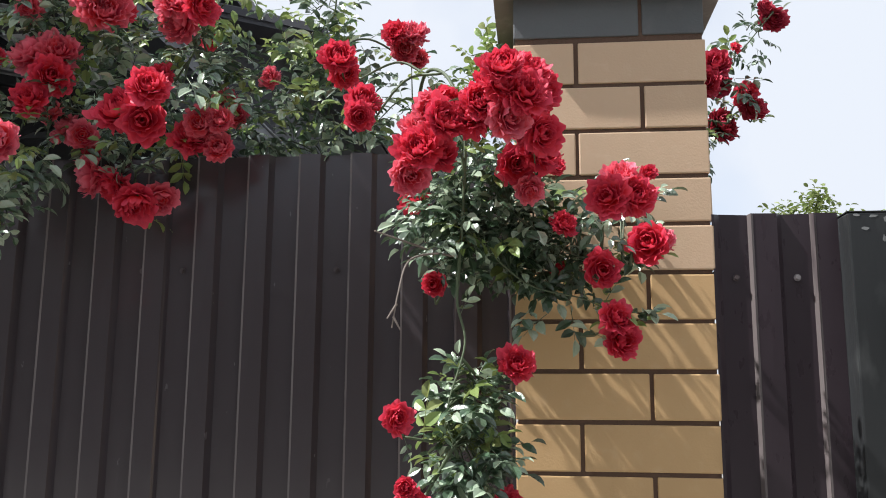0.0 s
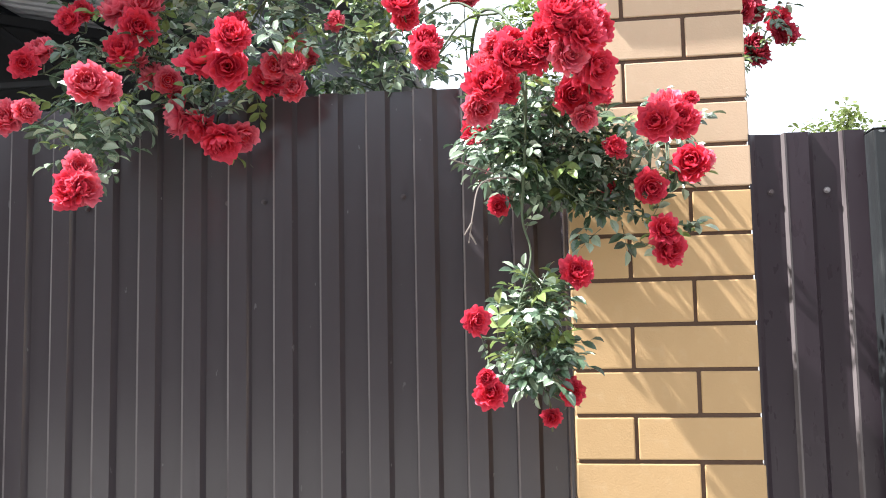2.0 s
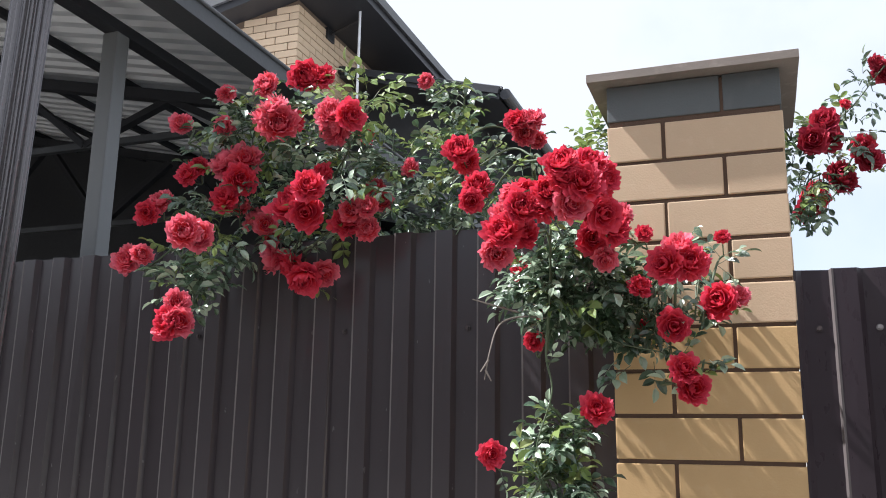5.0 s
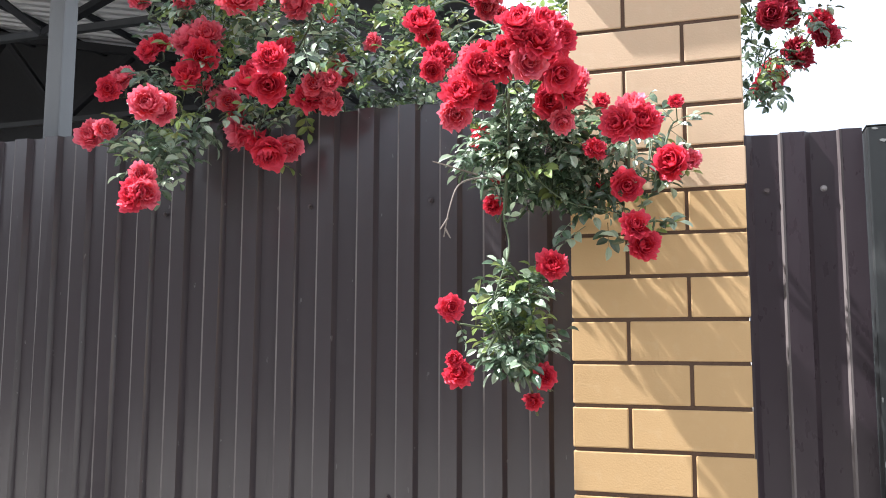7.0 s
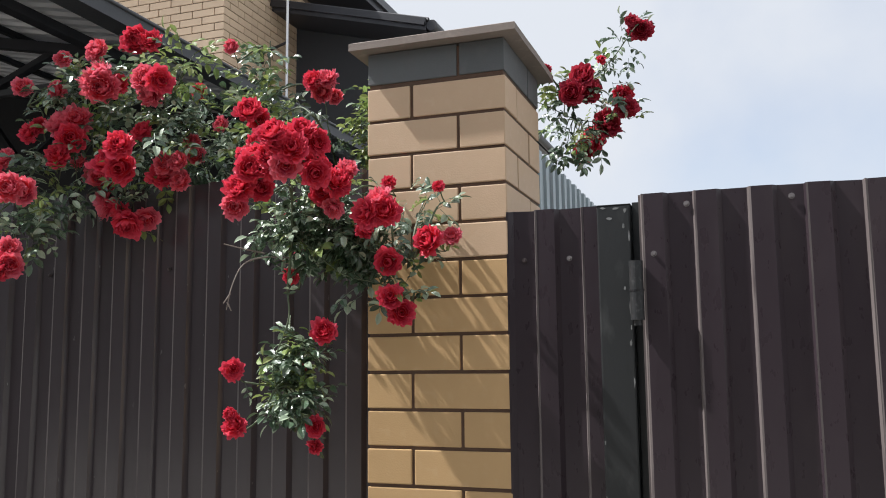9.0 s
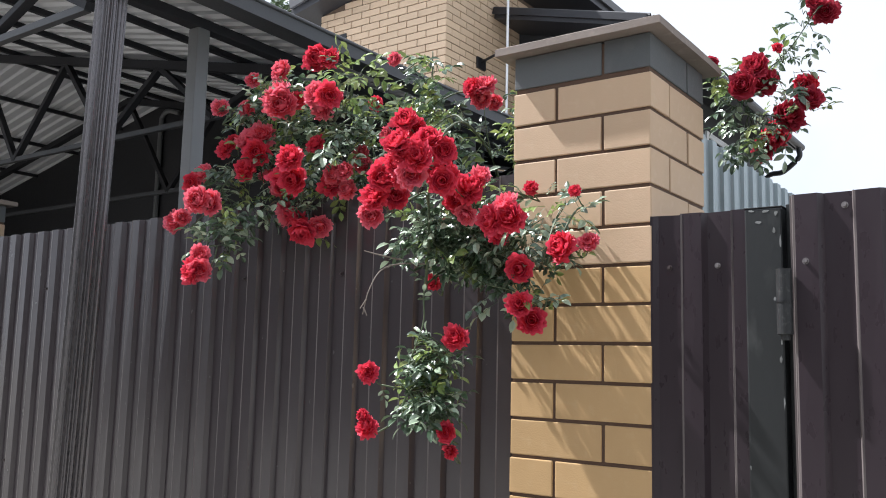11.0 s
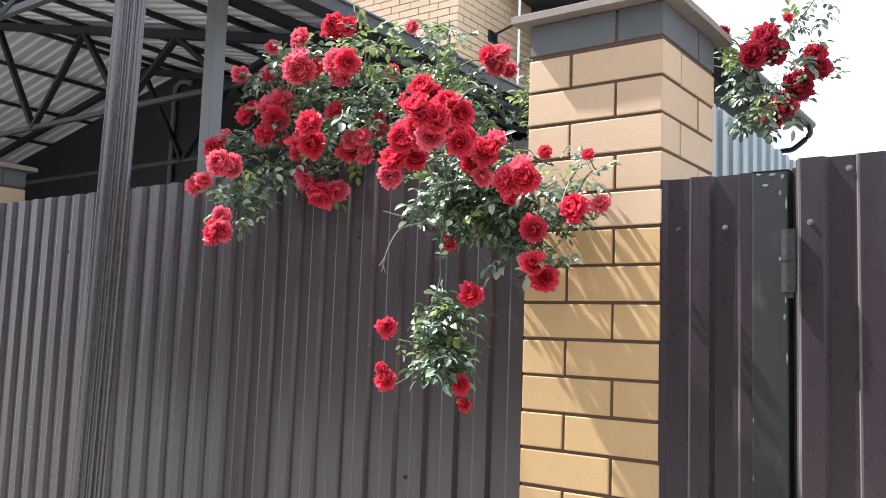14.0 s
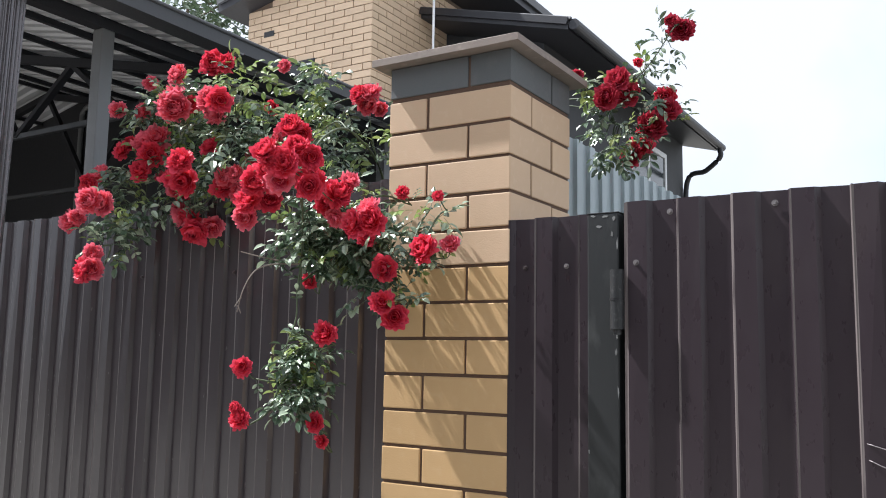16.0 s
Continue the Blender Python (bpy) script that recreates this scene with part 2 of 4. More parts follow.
def box(lo, hi, bevel=0.0, bm=None):
    bm = bm or bmesh.new()
    c = [(a + b) / 2 for a, b in zip(lo, hi)]
    s = [abs(b - a) for a, b in zip(lo, hi)]
    r = bmesh.ops.create_cube(bm, size=1, matrix=Matrix.LocRotScale(c, None, s))
    if bevel:
        vs = set(r["verts"])
        bmesh.ops.bevel(bm, geom=[e for e in bm.edges if e.verts[0] in vs], offset=bevel, segments=2, affect="EDGES", profile=0.6)
    return bm


def bar(a, b, w, h, bm=None):
    """A box section from a to b, w wide and h high."""
    bm = bm or bmesh.new()
    a, b = Vector(a), Vector(b)
    d = b - a
    q = d.to_track_quat("Y", "Z")
    m = Matrix.LocRotScale((a + b) / 2, q, (w, d.length, h))
    bmesh.ops.create_cube(bm, size=1, matrix=m)
    return bm


def rod(a, b, r, bm=None, segments=14):
    bm = bm or bmesh.new()
    a, b = Vector(a), Vector(b)
    d = b - a
    m = Matrix.Translation((a + b) / 2) @ d.to_track_quat("Z", "Y").to_matrix().to_4x4()
    bmesh.ops.create_cone(bm, cap_ends=True, segments=segments, radius1=r, radius2=r, depth=d.length, matrix=m)
    return bm


def smooth_path(points, steps=8):
    """A smooth curve through the points (Catmull-Rom)."""
    p = [Vector(q) for q in points]
    p = [p[0] * 2 - p[1]] + p + [p[-1] * 2 - p[-2]]
    out = []
    for i in range(1, len(p) - 2):
        for k in range(steps):
            t = k / steps
            a, b, c, d = p[i - 1], p[i], p[i + 1], p[i + 2]
            out.append(0.5 * (2 * b + (c - a) * t + (2 * a - 5 * b + 4 * c - d) * t * t + (3 * b - a - 3 * c + d) * t ** 3))
    out.append(p[-2])
    return out


def tube(path, r0, r1, verts, faces, sides=6):
    """Adds a tapered tube along a path to verts and faces."""
    base = len(verts)
    for i, p in enumerate(path):
        d = (path[min(i + 1, len(path) - 1)] - path[max(i - 1, 0)]).normalized()
        u = d.orthogonal().normalized()
        v = d.cross(u)
        r = r0 + (r1 - r0) * i / max(1, len(path) - 1)
        for k in range(sides):
            a = 2 * math.pi * k / sides
            verts.append(tuple(p + (u * math.cos(a) + v * math.sin(a)) * r))
    for i in range(len(path) - 1):
        for k in range(sides):
            a, b = base + i * sides + k, base + i * sides + (k + 1) % sides
            faces.append((a, b, b + sides, a + sides))
    faces.append(tuple(base + k for k in range(sides))[::-1])
    faces.append(tuple(base + (len(path) - 1) * sides + k for k in range(sides)))


def profiled_sheet(x0, x1, z0, z1, first, pitch=0.1155, depth=0.0115, crest=0.048, flank=0.0105, edge=0.0042, thick=0.0012, ragged=0.0):
    """A trapezoidal steel sheet in the xz plane, its face towards -y: x0 to x1, with a rib whose left flank begins at first."""
    pts = []
    k = math.floor((x0 - first) / pitch) - 1
    while first + k * pitch < x1 + pitch:
        s = first + k * pitch
        for dx, dy in ((0, 0), (edge, -depth), (edge + 0.0042, -depth - 0.0002), (edge + crest, -depth), (edge + flank + crest, 0)):
            pts.append((s + dx, dy))
        k += 1
    prof = []
    for (xa, ya), (xb, yb) in zip(pts, pts[1:]):
        for x, y in ((xa, ya), (xb, yb)):
            if x0 <= x <= x1:
                prof.append((x, y))
        for cut in (x0, x1):
            if xa < cut < xb:
                prof.append((cut, ya + (yb - ya) * (cut - xa) / (xb - xa)))
    prof = sorted(set((round(x, 5), round(y, 5)) for x, y in prof))
    n = len(prof)
    rows = (z0, z0 + (z1 - z0) * 0.34, z0 + (z1 - z0) * 0.67, z1)
    verts, faces = [], []
    rnd = random.Random(int(x0 * 1000))
    bend = [rnd.uniform(-1, 1) for _ in range(n * len(rows))]
    for off in (0.0, thick):
        for j, z in enumerate(rows):
            for i, (x, y) in enumerate(prof):
                lift = ragged * bend[i] if j == len(rows) - 1 else 0
                verts.append((x, y + off + 0.0012 * bend[j * n + i], z + lift))
    m = len(rows) * n
    for j in range(len(rows) - 1):
        for i in range(n - 1):
            a = j * n + i
            faces.append((a, a + 1, a + 1 + n, a + n))
            faces.append((m + a, m + a + n, m + a + 1 + n, m + a + 1))
    for i in range(n - 1):
        top, bot = (len(rows) - 1) * n + i, i
        faces.append((top, top + 1, m + top + 1, m + top))
        faces.append((bot, m + bot, m + bot + 1, bot + 1))
    for j in range(len(rows) - 1):
        a, b = j * n, j * n + n - 1
        faces.append((a, a + n, m + a + n, m + a))
        faces.append((b, m + b, m + b + n, b + n))
    return verts, faces


def sheet_mesh(v, f, mat, edge_mat=None):
    """A profiled sheet whose left rib bends, where it has any, take a paler tone: a painted highlight broken up by
    wear.
    """
    me = pydata("sheet", v, f, mat)
    if edge_mat:
        me.materials.append(edge_mat)
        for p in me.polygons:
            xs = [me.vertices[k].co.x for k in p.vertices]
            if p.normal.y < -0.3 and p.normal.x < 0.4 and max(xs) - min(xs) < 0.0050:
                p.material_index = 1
    return me


def screw_mesh(mat):
    bm = bmesh.new()
    bmesh.ops.create_cone(bm, cap_ends=True, segments=16, radius1=0.0068, radius2=0.0068, depth=0.0016, matrix=Matrix.Translation((0, -0.0008, 0)) @ pose(0, 0, 0, 90))
    bmesh.ops.create_cone(bm, cap_ends=True, segments=6, radius1=0.0045, radius2=0.004, depth=0.005, matrix=Matrix.Translation((0, -0.004, 0)) @ pose(0, 0, 0, 90))
    return to_mesh("screw", bm, mat)


SCREW_DARK, SCREW_ZINC = screw_mesh(SCREW_BROWN), screw_mesh(ZINC)

# ---- ground ----
bm = bmesh.new()
bmesh.ops.create_grid(bm, x_segments=40, y_segments=40, size=400)
ground = new("ground", to_mesh("ground", bm, GROUND))
tagged(ground, "gravelly bare ground with thin grass along the fence", "ground", kind="structure")


# unseen wall added behind the camera, a dark reflection for the glossy fence
bm = box((-18, -11.3, 0), (40, -11.0, 5.2))
tagged(new("wall_south", to_mesh("wall_south", bm, REFLECTED_WALL)), "unseen dark wall added for the fence to reflect", "wall", kind="structure")

# ---- brick gate pillars ----
COURSE, TOP = 0.0945, 2.35


def brick_mesh(name, lx, ly, h, mat, bevel=0.004):
    return to_mesh(name, box((-lx / 2, -ly / 2, -h / 2), (lx / 2, ly / 2, h / 2), bevel), mat)


BRICKS = {}
for key, mat in (("tan", BRICK_TAN), ("gold", BRICK_GOLD), ("grey", BRICK_GREY)):
    BRICKS[key] = (brick_mesh("brick_" + key, 0.251, 0.121, COURSE - 0.0085, mat, 0.0028), brick_mesh("brick_side_" + key, 0.121, 0.251, COURSE - 0.0085, mat, 0.0028))


def pillar(at, label, group, first_gold):
    """A square pillar one and a half bricks wide; each course is four bricks laid round in turn, the next course mirrored."""
    p = thing("brick_pillar", label, "pillar", at, group)
    part("mortar_core", box((0.0045, 0.0045, 0), (0.3755, 0.3755, TOP + 0.085)), MORTAR, p, "dark brown recessed mortar")
    rnd = random.Random(5)
    n = int(TOP / COURSE)
    for k in range(-1, n):
        z = TOP - (k + 0.5) * COURSE + (-0.0005 if k < 0 else -0.004)
        key = "grey" if k < 0 else "tan" if k < first_gold else "gold"
        long_x, long_y = BRICKS[key]
        if k % 2 == 0:
            spots = ((long_y, 0.0605, 0.1255), (long_x, 0.2545, 0.0605), (long_y, 0.3195, 0.2545), (long_x, 0.1255, 0.3195))
        else:
            spots = ((long_x, 0.1255, 0.0605), (long_y, 0.0605, 0.2545), (long_x, 0.2545, 0.3195), (long_y, 0.3195, 0.1255))
        for mesh, x, y in spots:
            j = lambda s: rnd.uniform(-s, s)
            child("brick", mesh, p, at=(x + j(0.0008), y + j(0.0012), z + j(0.0007)), turn=(j(0.004), j(0.003), j(0.003)))
    bm = bmesh.new()
    o, zb = 0.040, TOP + COURSE - 0.002
    rings = []
    for off, z in ((o, zb), (o, zb + 0.019), (o - 0.010, zb + 0.024), (-0.17, zb + 0.068)):
        rings.append([bm.verts.new(v) for v in ((-off, -off, z), (0.38 + off, -off, z), (0.38 + off, 0.38 + off, z), (-off, 0.38 + off, z))])
    for a, b in zip(rings, rings[1:]):
        for i in range(4):
            bm.faces.new((a[i], a[(i + 1) % 4], b[(i + 1) % 4], b[i]))
    bm.faces.new(rings[0][::-1])
    bm.faces.new(rings[-1])
    bmesh.ops.subdivide_edges(bm, edges=bm.edges[:], cuts=3, use_grid_fill=True)
    for v in bm.verts:
        v.co += Vector((noise.noise(v.co * 9), noise.noise(v.co * 9 + Vector((7, 0, 0))), noise.noise(v.co * 7 + Vector((0, 9, 0))))) * 0.0022
    part("cap", bm, CAP, p, "weathered brown-grey concrete cap slab")
    return p


pillar((0, 0, 0), "tan and golden brick gate pillar with dark grey top course and concrete cap", "brick pillars", 5)
pillar((-3.70, 0.0, -0.06), "tan brick fence pillar with grey top course and cap at the fence end", "brick pillars", 30)

# ---- brown profiled fence ----
FENCE_Y, FENCE_TOP = 0.155, 2.162
fence = thing("fence", "dark brown profiled steel sheet fence between two brick pillars", "fence", (0, FENCE_Y, 0))
edges = [-3.318, -1.98, -0.77, -0.002]
for i, (a, b) in enumerate(zip(edges, edges[1:])):
    v, f = profiled_sheet(a, b, 0.06, FENCE_TOP, -0.134, depth=0.016, flank=0.009, ragged=0.0006)
    child("sheet", sheet_mesh(v, f, FENCE_STEEL, FENCE_LIT_EDGE), fence, at=(0, 0.002 * (i % 2), 0))
for z in (0.35, 1.9):
    part("rail", box((-3.315, 0.004, z - 0.02), (-0.005, 0.044, z + 0.02)), CARPORT_DARK, fence)
for x in (-2.854, -2.472, -1.976, -1.602, -1.195, -0.826, -0.734, -0.388):
    child("screw", SCREW_DARK, fence, at=(x, -0.003, 1.905))
for x in (-2.70, -1.95, -1.25, -0.50):
    child("screw", SCREW_DARK, fence, at=(x, -0.003, 1.15))

# ---- side panel, gate post and gate ----
panel = thing("steel_screen", "narrow dark brown profiled steel panel between pillar and gate post", "screen", (0, 0.012, 0))
v, f = profiled_sheet(0.377, 0.609, 0.06, 1.985, 0.446, ragged=0.0008)
child("sheet", sheet_mesh(v, f, BROWN_STEEL, LIT_WORN_EDGE), panel)
child("screw", SCREW_DARK, panel, at=(0.420, -0.002, 1.862))
child("screw", SCREW_ZINC, panel, at=(0.532, -0.002, 1.862), label="bare zinc screw")
part("rail", box((0.386, 0.004, 1.84), (0.60, 0.044, 1.88)), CARPORT_DARK, panel)

post = thing("gate_post", "dark grey painted square steel gate post with scuffed top", "gate post")
bm = box((0.610, -0.050, 0), (0.688, 0.028, 1.974), 0.004)
part("tube", bm, POST_STEEL, post)
part("end_plate", box((0.609, -0.051, 1.9745), (0.689, 0.029, 1.9770), 0.001), HINGE_STEEL, post, "bare worn steel end plate")

rnd = random.Random(12)
for z, x, w, t in ((1.944, 0.640, 0.016, 0.007), (1.925, 0.672, 0.007, 0.016), (1.80, 0.683, 0.005, 0.022), (1.735, 0.681, 0.006, 0.030), (1.69, 0.682, 0.004, 0.014), (1.43, 0.614, 0.004, 0.012), (1.305, 0.613, 0.003, 0.016), (1.12, 0.684, 0.004, 0.020), (1.969, 0.625, 0.014, 0.005), (1.967, 0.655, 0.022, 0.006), (1.962, 0.676, 0.010, 0.012), (1.90, 0.684, 0.004, 0.030), (1.655, 0.680, 0.006, 0.018), (1.78, 0.670, 0.005, 0.012), (1.565, 0.684, 0.004, 0.030), (1.22, 0.614, 0.003, 0.024)):
    bm = bmesh.new()
    ring = [bm.verts.new((x + w * 0.5 * math.cos(k) * rnd.uniform(0.5, 1.2), -0.0506, z + t * 0.5 * math.sin(k) * rnd.uniform(0.5, 1.2))) for k in np.linspace(0, 5.6, 9)]
    bm.faces.new(ring)
    face = bmesh.ops.extrude_face_region(bm, geom=bm.faces[:])
    bmesh.ops.translate(bm, verts=[v for v in face["geom"] if isinstance(v, bmesh.types.BMVert)], vec=(0, 0.0008, 0))
    part("paint_chip", bm, CHIP, post, "pale chip in the paint")

GATE_Y = -0.078
gate = thing("metal_gate", "closed dark brown profiled steel gate with scratched sheet", "gate", (0, GATE_Y, 0))
v, f = profiled_sheet(0.7105, 1.82, 0.10, 1.990, 0.7145, ragged=0.0008)
child("sheet", sheet_mesh(v, f, BROWN_STEEL, LIT_WORN_EDGE), gate)
for lo, hi in (((0.6890, 0.056, 0.1), (0.739, 0.096, 1.984)), ((0.714, 0.004, 0.1), (0.739, 0.0555, 1.984)), ((1.78, 0.004, 0.1), (1.82, 0.044, 1.984)), ((0.739, 0.004, 1.94), (1.78, 0.044, 1.98)), ((0.739, 0.004, 0.12), (1.78, 0.044, 0.16))):
    part("frame_bar", box(lo, hi, 0.002), POST_STEEL, gate)
for x, z in ((0.817, 1.962), (1.036, 1.964), (1.27, 1.965), (1.50, 1.965)):
    child("screw", SCREW_ZINC, gate, at=(x, -0.003, z), label="bare zinc screw")
child("screw", SCREW_ZINC, gate, at=(0.742, -0.011, 1.852), label="bare zinc screw")
hinge = part("hinge", rod((0.703, -0.027, 1.704), (0.703, -0.027, 1.836), 0.0155, segments=24), HINGE_STEEL, gate, "welded worn steel barrel hinge", smooth=False)
part("pin", rod((0.703, -0.027, 1.692), (0.703, -0.027, 1.705), 0.009), HINGE_STEEL, hinge)
part("washer", rod((0.703, -0.027, 1.768), (0.703, -0.027, 1.772), 0.0168, segments=24), BLACK_PLASTIC, hinge)

wv, wf = [], []
tube(smooth_path([(1.190, -0.012, 1.488), (1.25, -0.022, 1.472), (1.40, -0.02, 1.425), (1.412, -0.02, 1.405), (1.39, -0.02, 1.395), (1.24, -0.022, 1.440), (1.192, -0.012, 1.458)], 5), 0.0013, 0.0013, wv, wf, 6)
child("wire", pydata("wire", wv, wf, ZINC, True), gate, "bent loop of thin bare wire")
part("scratch", bar((1.075, -0.0098, 1.500), (1.114, -0.0098, 1.484), 0.0006, 0.005), LIT_WORN_EDGE, gate, "pale scuff in the paint")

# ---- yard behind the fence ----
bm = box((-7.3, 0.42, -0.2), (0.18, 6.4, 0.012))
tagged(new("pavement", to_mesh("pavement", bm, YARD)), "dark worn concrete yard under the carport", "pavement", kind="structure")

# ---- fluted steel pole before the fence ----
pole = thing("fluted_pole", "dark fluted steel pole leaning slightly before the fence", "pole", (-1.686, -0.192, 0))
pole.rotation_euler = (0, radians(1.8), 0)
verts, faces = [], []
ring = []
for k in range(96):
    a = 2 * math.pi * k / 96
    r = 0.0505 + 0.0045 * (1 if (k % 6) in (0, 1, 2) else -1) * (1 if k % 3 else 0.2)
    ring.append((r * math.cos(a), r * math.sin(a)))
for z in (0.0, 1.0, 2.0, 3.25):
    verts += [(x, y, z) for x, y in ring]
for j in range(3):
    for k in range(96):
        a, b = j * 96 + k, j * 96 + (k + 1) % 96
        faces.append((a, b, b + 96, a + 96))
faces.append(tuple(range(288, 384)))
child("shaft", pydata("shaft", verts, faces, SPOUT), pole)
part("base_flange", rod((0, 0, 0.0), (0, 0, 0.015), 0.11, segments=32), SPOUT, pole)

# ---- pale fence behind the pillar ----
side = thing("side_fence", "pale blue-grey galvanised profiled sheet fence behind the pillar", "fence", (0.23, 0.0, 0))
side.rotation_euler = (0, 0, radians(90))
for a, b in ((0.40, 1.95), (1.95, 3.5), (3.5, 5.05), (5.05, 6.6)):
    v, f = profiled_sheet(a, b, 0.05, 2.385, 0.41, pitch=0.1155, depth=0.012)
    child("sheet", pydata("sheet", v, f, GALV), side)
part("rail", box((0.4, 0.016, 2.1), (6.6, 0.05, 2.14)), CARPORT_STEEL, side)

# ---- carport ----
carport = thing("carport", "open grey steel carport with pale corrugated roof on trusses", "carport", (0, 0, 0))
ROOF_SLOPE, EAVE_X, EAVE_Z, RIDGE_X = 0.21, -1.44, 3.03, -5.2


def roof_z(x):
    return EAVE_Z + ROOF_SLOPE * (EAVE_X - x) if x > RIDGE_X else EAVE_Z + ROOF_SLOPE * (EAVE_X - RIDGE_X) - ROOF_SLOPE * (RIDGE_X - x)


COL_X = -1.765
for y in (0.335, 2.4, 4.3):
    part("column", box((COL_X - 0.032, y - 0.032, 0), (COL_X + 0.032, y + 0.032, 3.005), 0.006), CARPORT_STEEL, carport, "grey steel box column")
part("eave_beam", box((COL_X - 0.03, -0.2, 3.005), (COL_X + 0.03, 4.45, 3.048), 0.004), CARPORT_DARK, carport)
for x in (-8.1,):
    for y in (0.335, 2.4, 4.3):
        part("column", box((x - 0.05, y - 0.05, 0), (x + 0.05, y + 0.05, 3.0), 0.006), CARPORT_STEEL, carport)
for y in (-0.18, 1.07, 2.32, 3.57, 4.38):
    nodes = [-1.75, -2.1, -2.55, -3.05, -3.55, -4.05, -4.6, -5.2]
    bm = bar((COL_X, y, roof_z(COL_X) - 0.065), (RIDGE_X, y, roof_z(RIDGE_X) - 0.065), 0.05, 0.05)
    bar((RIDGE_X, y, roof_z(RIDGE_X) - 0.065), (-8.15, y, roof_z(-8.15) - 0.065), 0.05, 0.05, bm)
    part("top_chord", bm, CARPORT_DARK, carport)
    part("bottom_chord", bar((COL_X, y, 2.92), (-8.15, y, 2.92), 0.03, 0.03), CHORD_STEEL, carport)
    low = 2.92
    for i, (a, b) in enumerate(zip(nodes, nodes[1:])):
        za, zb = (low, roof_z(b) - 0.08) if i % 2 == 0 else (roof_z(a) - 0.08, low)
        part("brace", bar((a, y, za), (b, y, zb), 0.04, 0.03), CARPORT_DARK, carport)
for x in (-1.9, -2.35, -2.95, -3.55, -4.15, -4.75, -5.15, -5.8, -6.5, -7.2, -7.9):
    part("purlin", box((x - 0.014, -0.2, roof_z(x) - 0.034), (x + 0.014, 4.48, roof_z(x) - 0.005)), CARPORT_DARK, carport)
for x0, x1 in ((EAVE_X - 0.02, RIDGE_X), (RIDGE_X, -8.2)):
    verts, faces = [], []
    n = 0
    y = -0.30
    while y < 4.45:
        for dy, dz in ((0, 0.0), (0.012, 0.020), (0.045, 0.020), (0.057, 0.0)):
            for x in (x0, (x0 + x1) / 2, x1):
                verts.append((x, y + dy, roof_z(x) + dz))
            n += 1
        y += 0.1
    for i in range(n - 1):
        for k in range(2):
            a = i * 3 + k
            faces.append((a, a + 1, a + 4, a + 3))
    base = len(verts)
    verts += [(x, y, z + 0.0015) for x, y, z in verts]
    faces += [tuple(base + k for k in f[::-1]) for f in faces]
    child("roof_sheet", pydata("roof_sheet", verts, faces, ROOF_SHEET), carport, "pale grey corrugated roof sheet seen from below")
# box gutter along the eave
sec = [(-0.03, -0.005), (-0.03, -0.062), (0.075, -0.062), (0.075, 0.0), (0.068, 0.0), (0.068, -0.055), (-0.023, -0.055), (-0.023, -0.005)]
verts = [(EAVE_X + dx, y, EAVE_Z + dz) for y in (-0.35, 4.5) for dx, dz in sec]
faces = [(i, (i + 1) % 8, 8 + (i + 1) % 8, 8 + i) for i in range(8)]
child("gutter", pydata("gutter", verts, faces, CHORD_STEEL), carport, "dark steel box gutter")
part("gutter_lip", rod((EAVE_X + 0.078, -0.35, EAVE_Z + 0.002), (EAVE_X + 0.078, 4.5, EAVE_Z + 0.002), 0.008), FASCIA, carport)
for y in (-0.15, 0.75, 1.65, 2.55, 3.45, 4.3):
    part("gutter_bracket", box((EAVE_X - 0.02, y - 0.012, EAVE_Z - 0.071), (EAVE_X + 0.083, y + 0.012, EAVE_Z - 0.0625)), CARPORT_STEEL, carport)
shed = thing("shed_wall", "dark corrugated sheet wall at the back of the carport", "wall", (0, 0, 0), kind="structure")
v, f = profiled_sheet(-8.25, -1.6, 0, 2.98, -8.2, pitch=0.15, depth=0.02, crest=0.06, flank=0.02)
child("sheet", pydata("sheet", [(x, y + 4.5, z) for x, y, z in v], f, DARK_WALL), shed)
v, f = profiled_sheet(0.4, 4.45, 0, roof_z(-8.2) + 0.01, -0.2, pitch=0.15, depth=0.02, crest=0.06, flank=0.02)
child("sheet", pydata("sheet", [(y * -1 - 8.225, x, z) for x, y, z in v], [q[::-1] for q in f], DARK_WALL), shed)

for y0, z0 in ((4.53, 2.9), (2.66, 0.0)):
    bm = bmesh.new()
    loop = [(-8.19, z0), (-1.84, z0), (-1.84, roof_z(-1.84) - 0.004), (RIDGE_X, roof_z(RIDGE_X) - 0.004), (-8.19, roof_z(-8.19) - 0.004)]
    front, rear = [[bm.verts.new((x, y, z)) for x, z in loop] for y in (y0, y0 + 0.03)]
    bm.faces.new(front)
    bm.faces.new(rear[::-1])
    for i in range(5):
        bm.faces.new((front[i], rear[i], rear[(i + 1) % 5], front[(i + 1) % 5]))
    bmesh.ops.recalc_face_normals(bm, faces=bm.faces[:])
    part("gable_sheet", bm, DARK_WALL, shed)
pv, pf = [], []
tube(smooth_path([(-5.185, 2.634, 2.60), (-5.185, 2.634, 3.05), (-5.185, 2.634, 3.60), (-5.165, 2.634, 3.70), (-5.09, 2.634, 3.735), (-4.95, 2.634, 3.695)], 6), 0.022, 0.022, pv, pf, 10)
child("pipe", pydata("pipe", pv, pf, CARPORT_STEEL, True), shed, "bent grey pipe fixed to the wall")

# ---- brick house with lean-to ----
house = thing("house", "two-storey tan brick house with dark sloping roof and grey lean-to", "house")
HX0, HX1, HY0, HY1 = -5.345, -3.64, 4.73, 11.6


def main_roof(x):
    return 5.735 + 0.205 * (x - HX1)


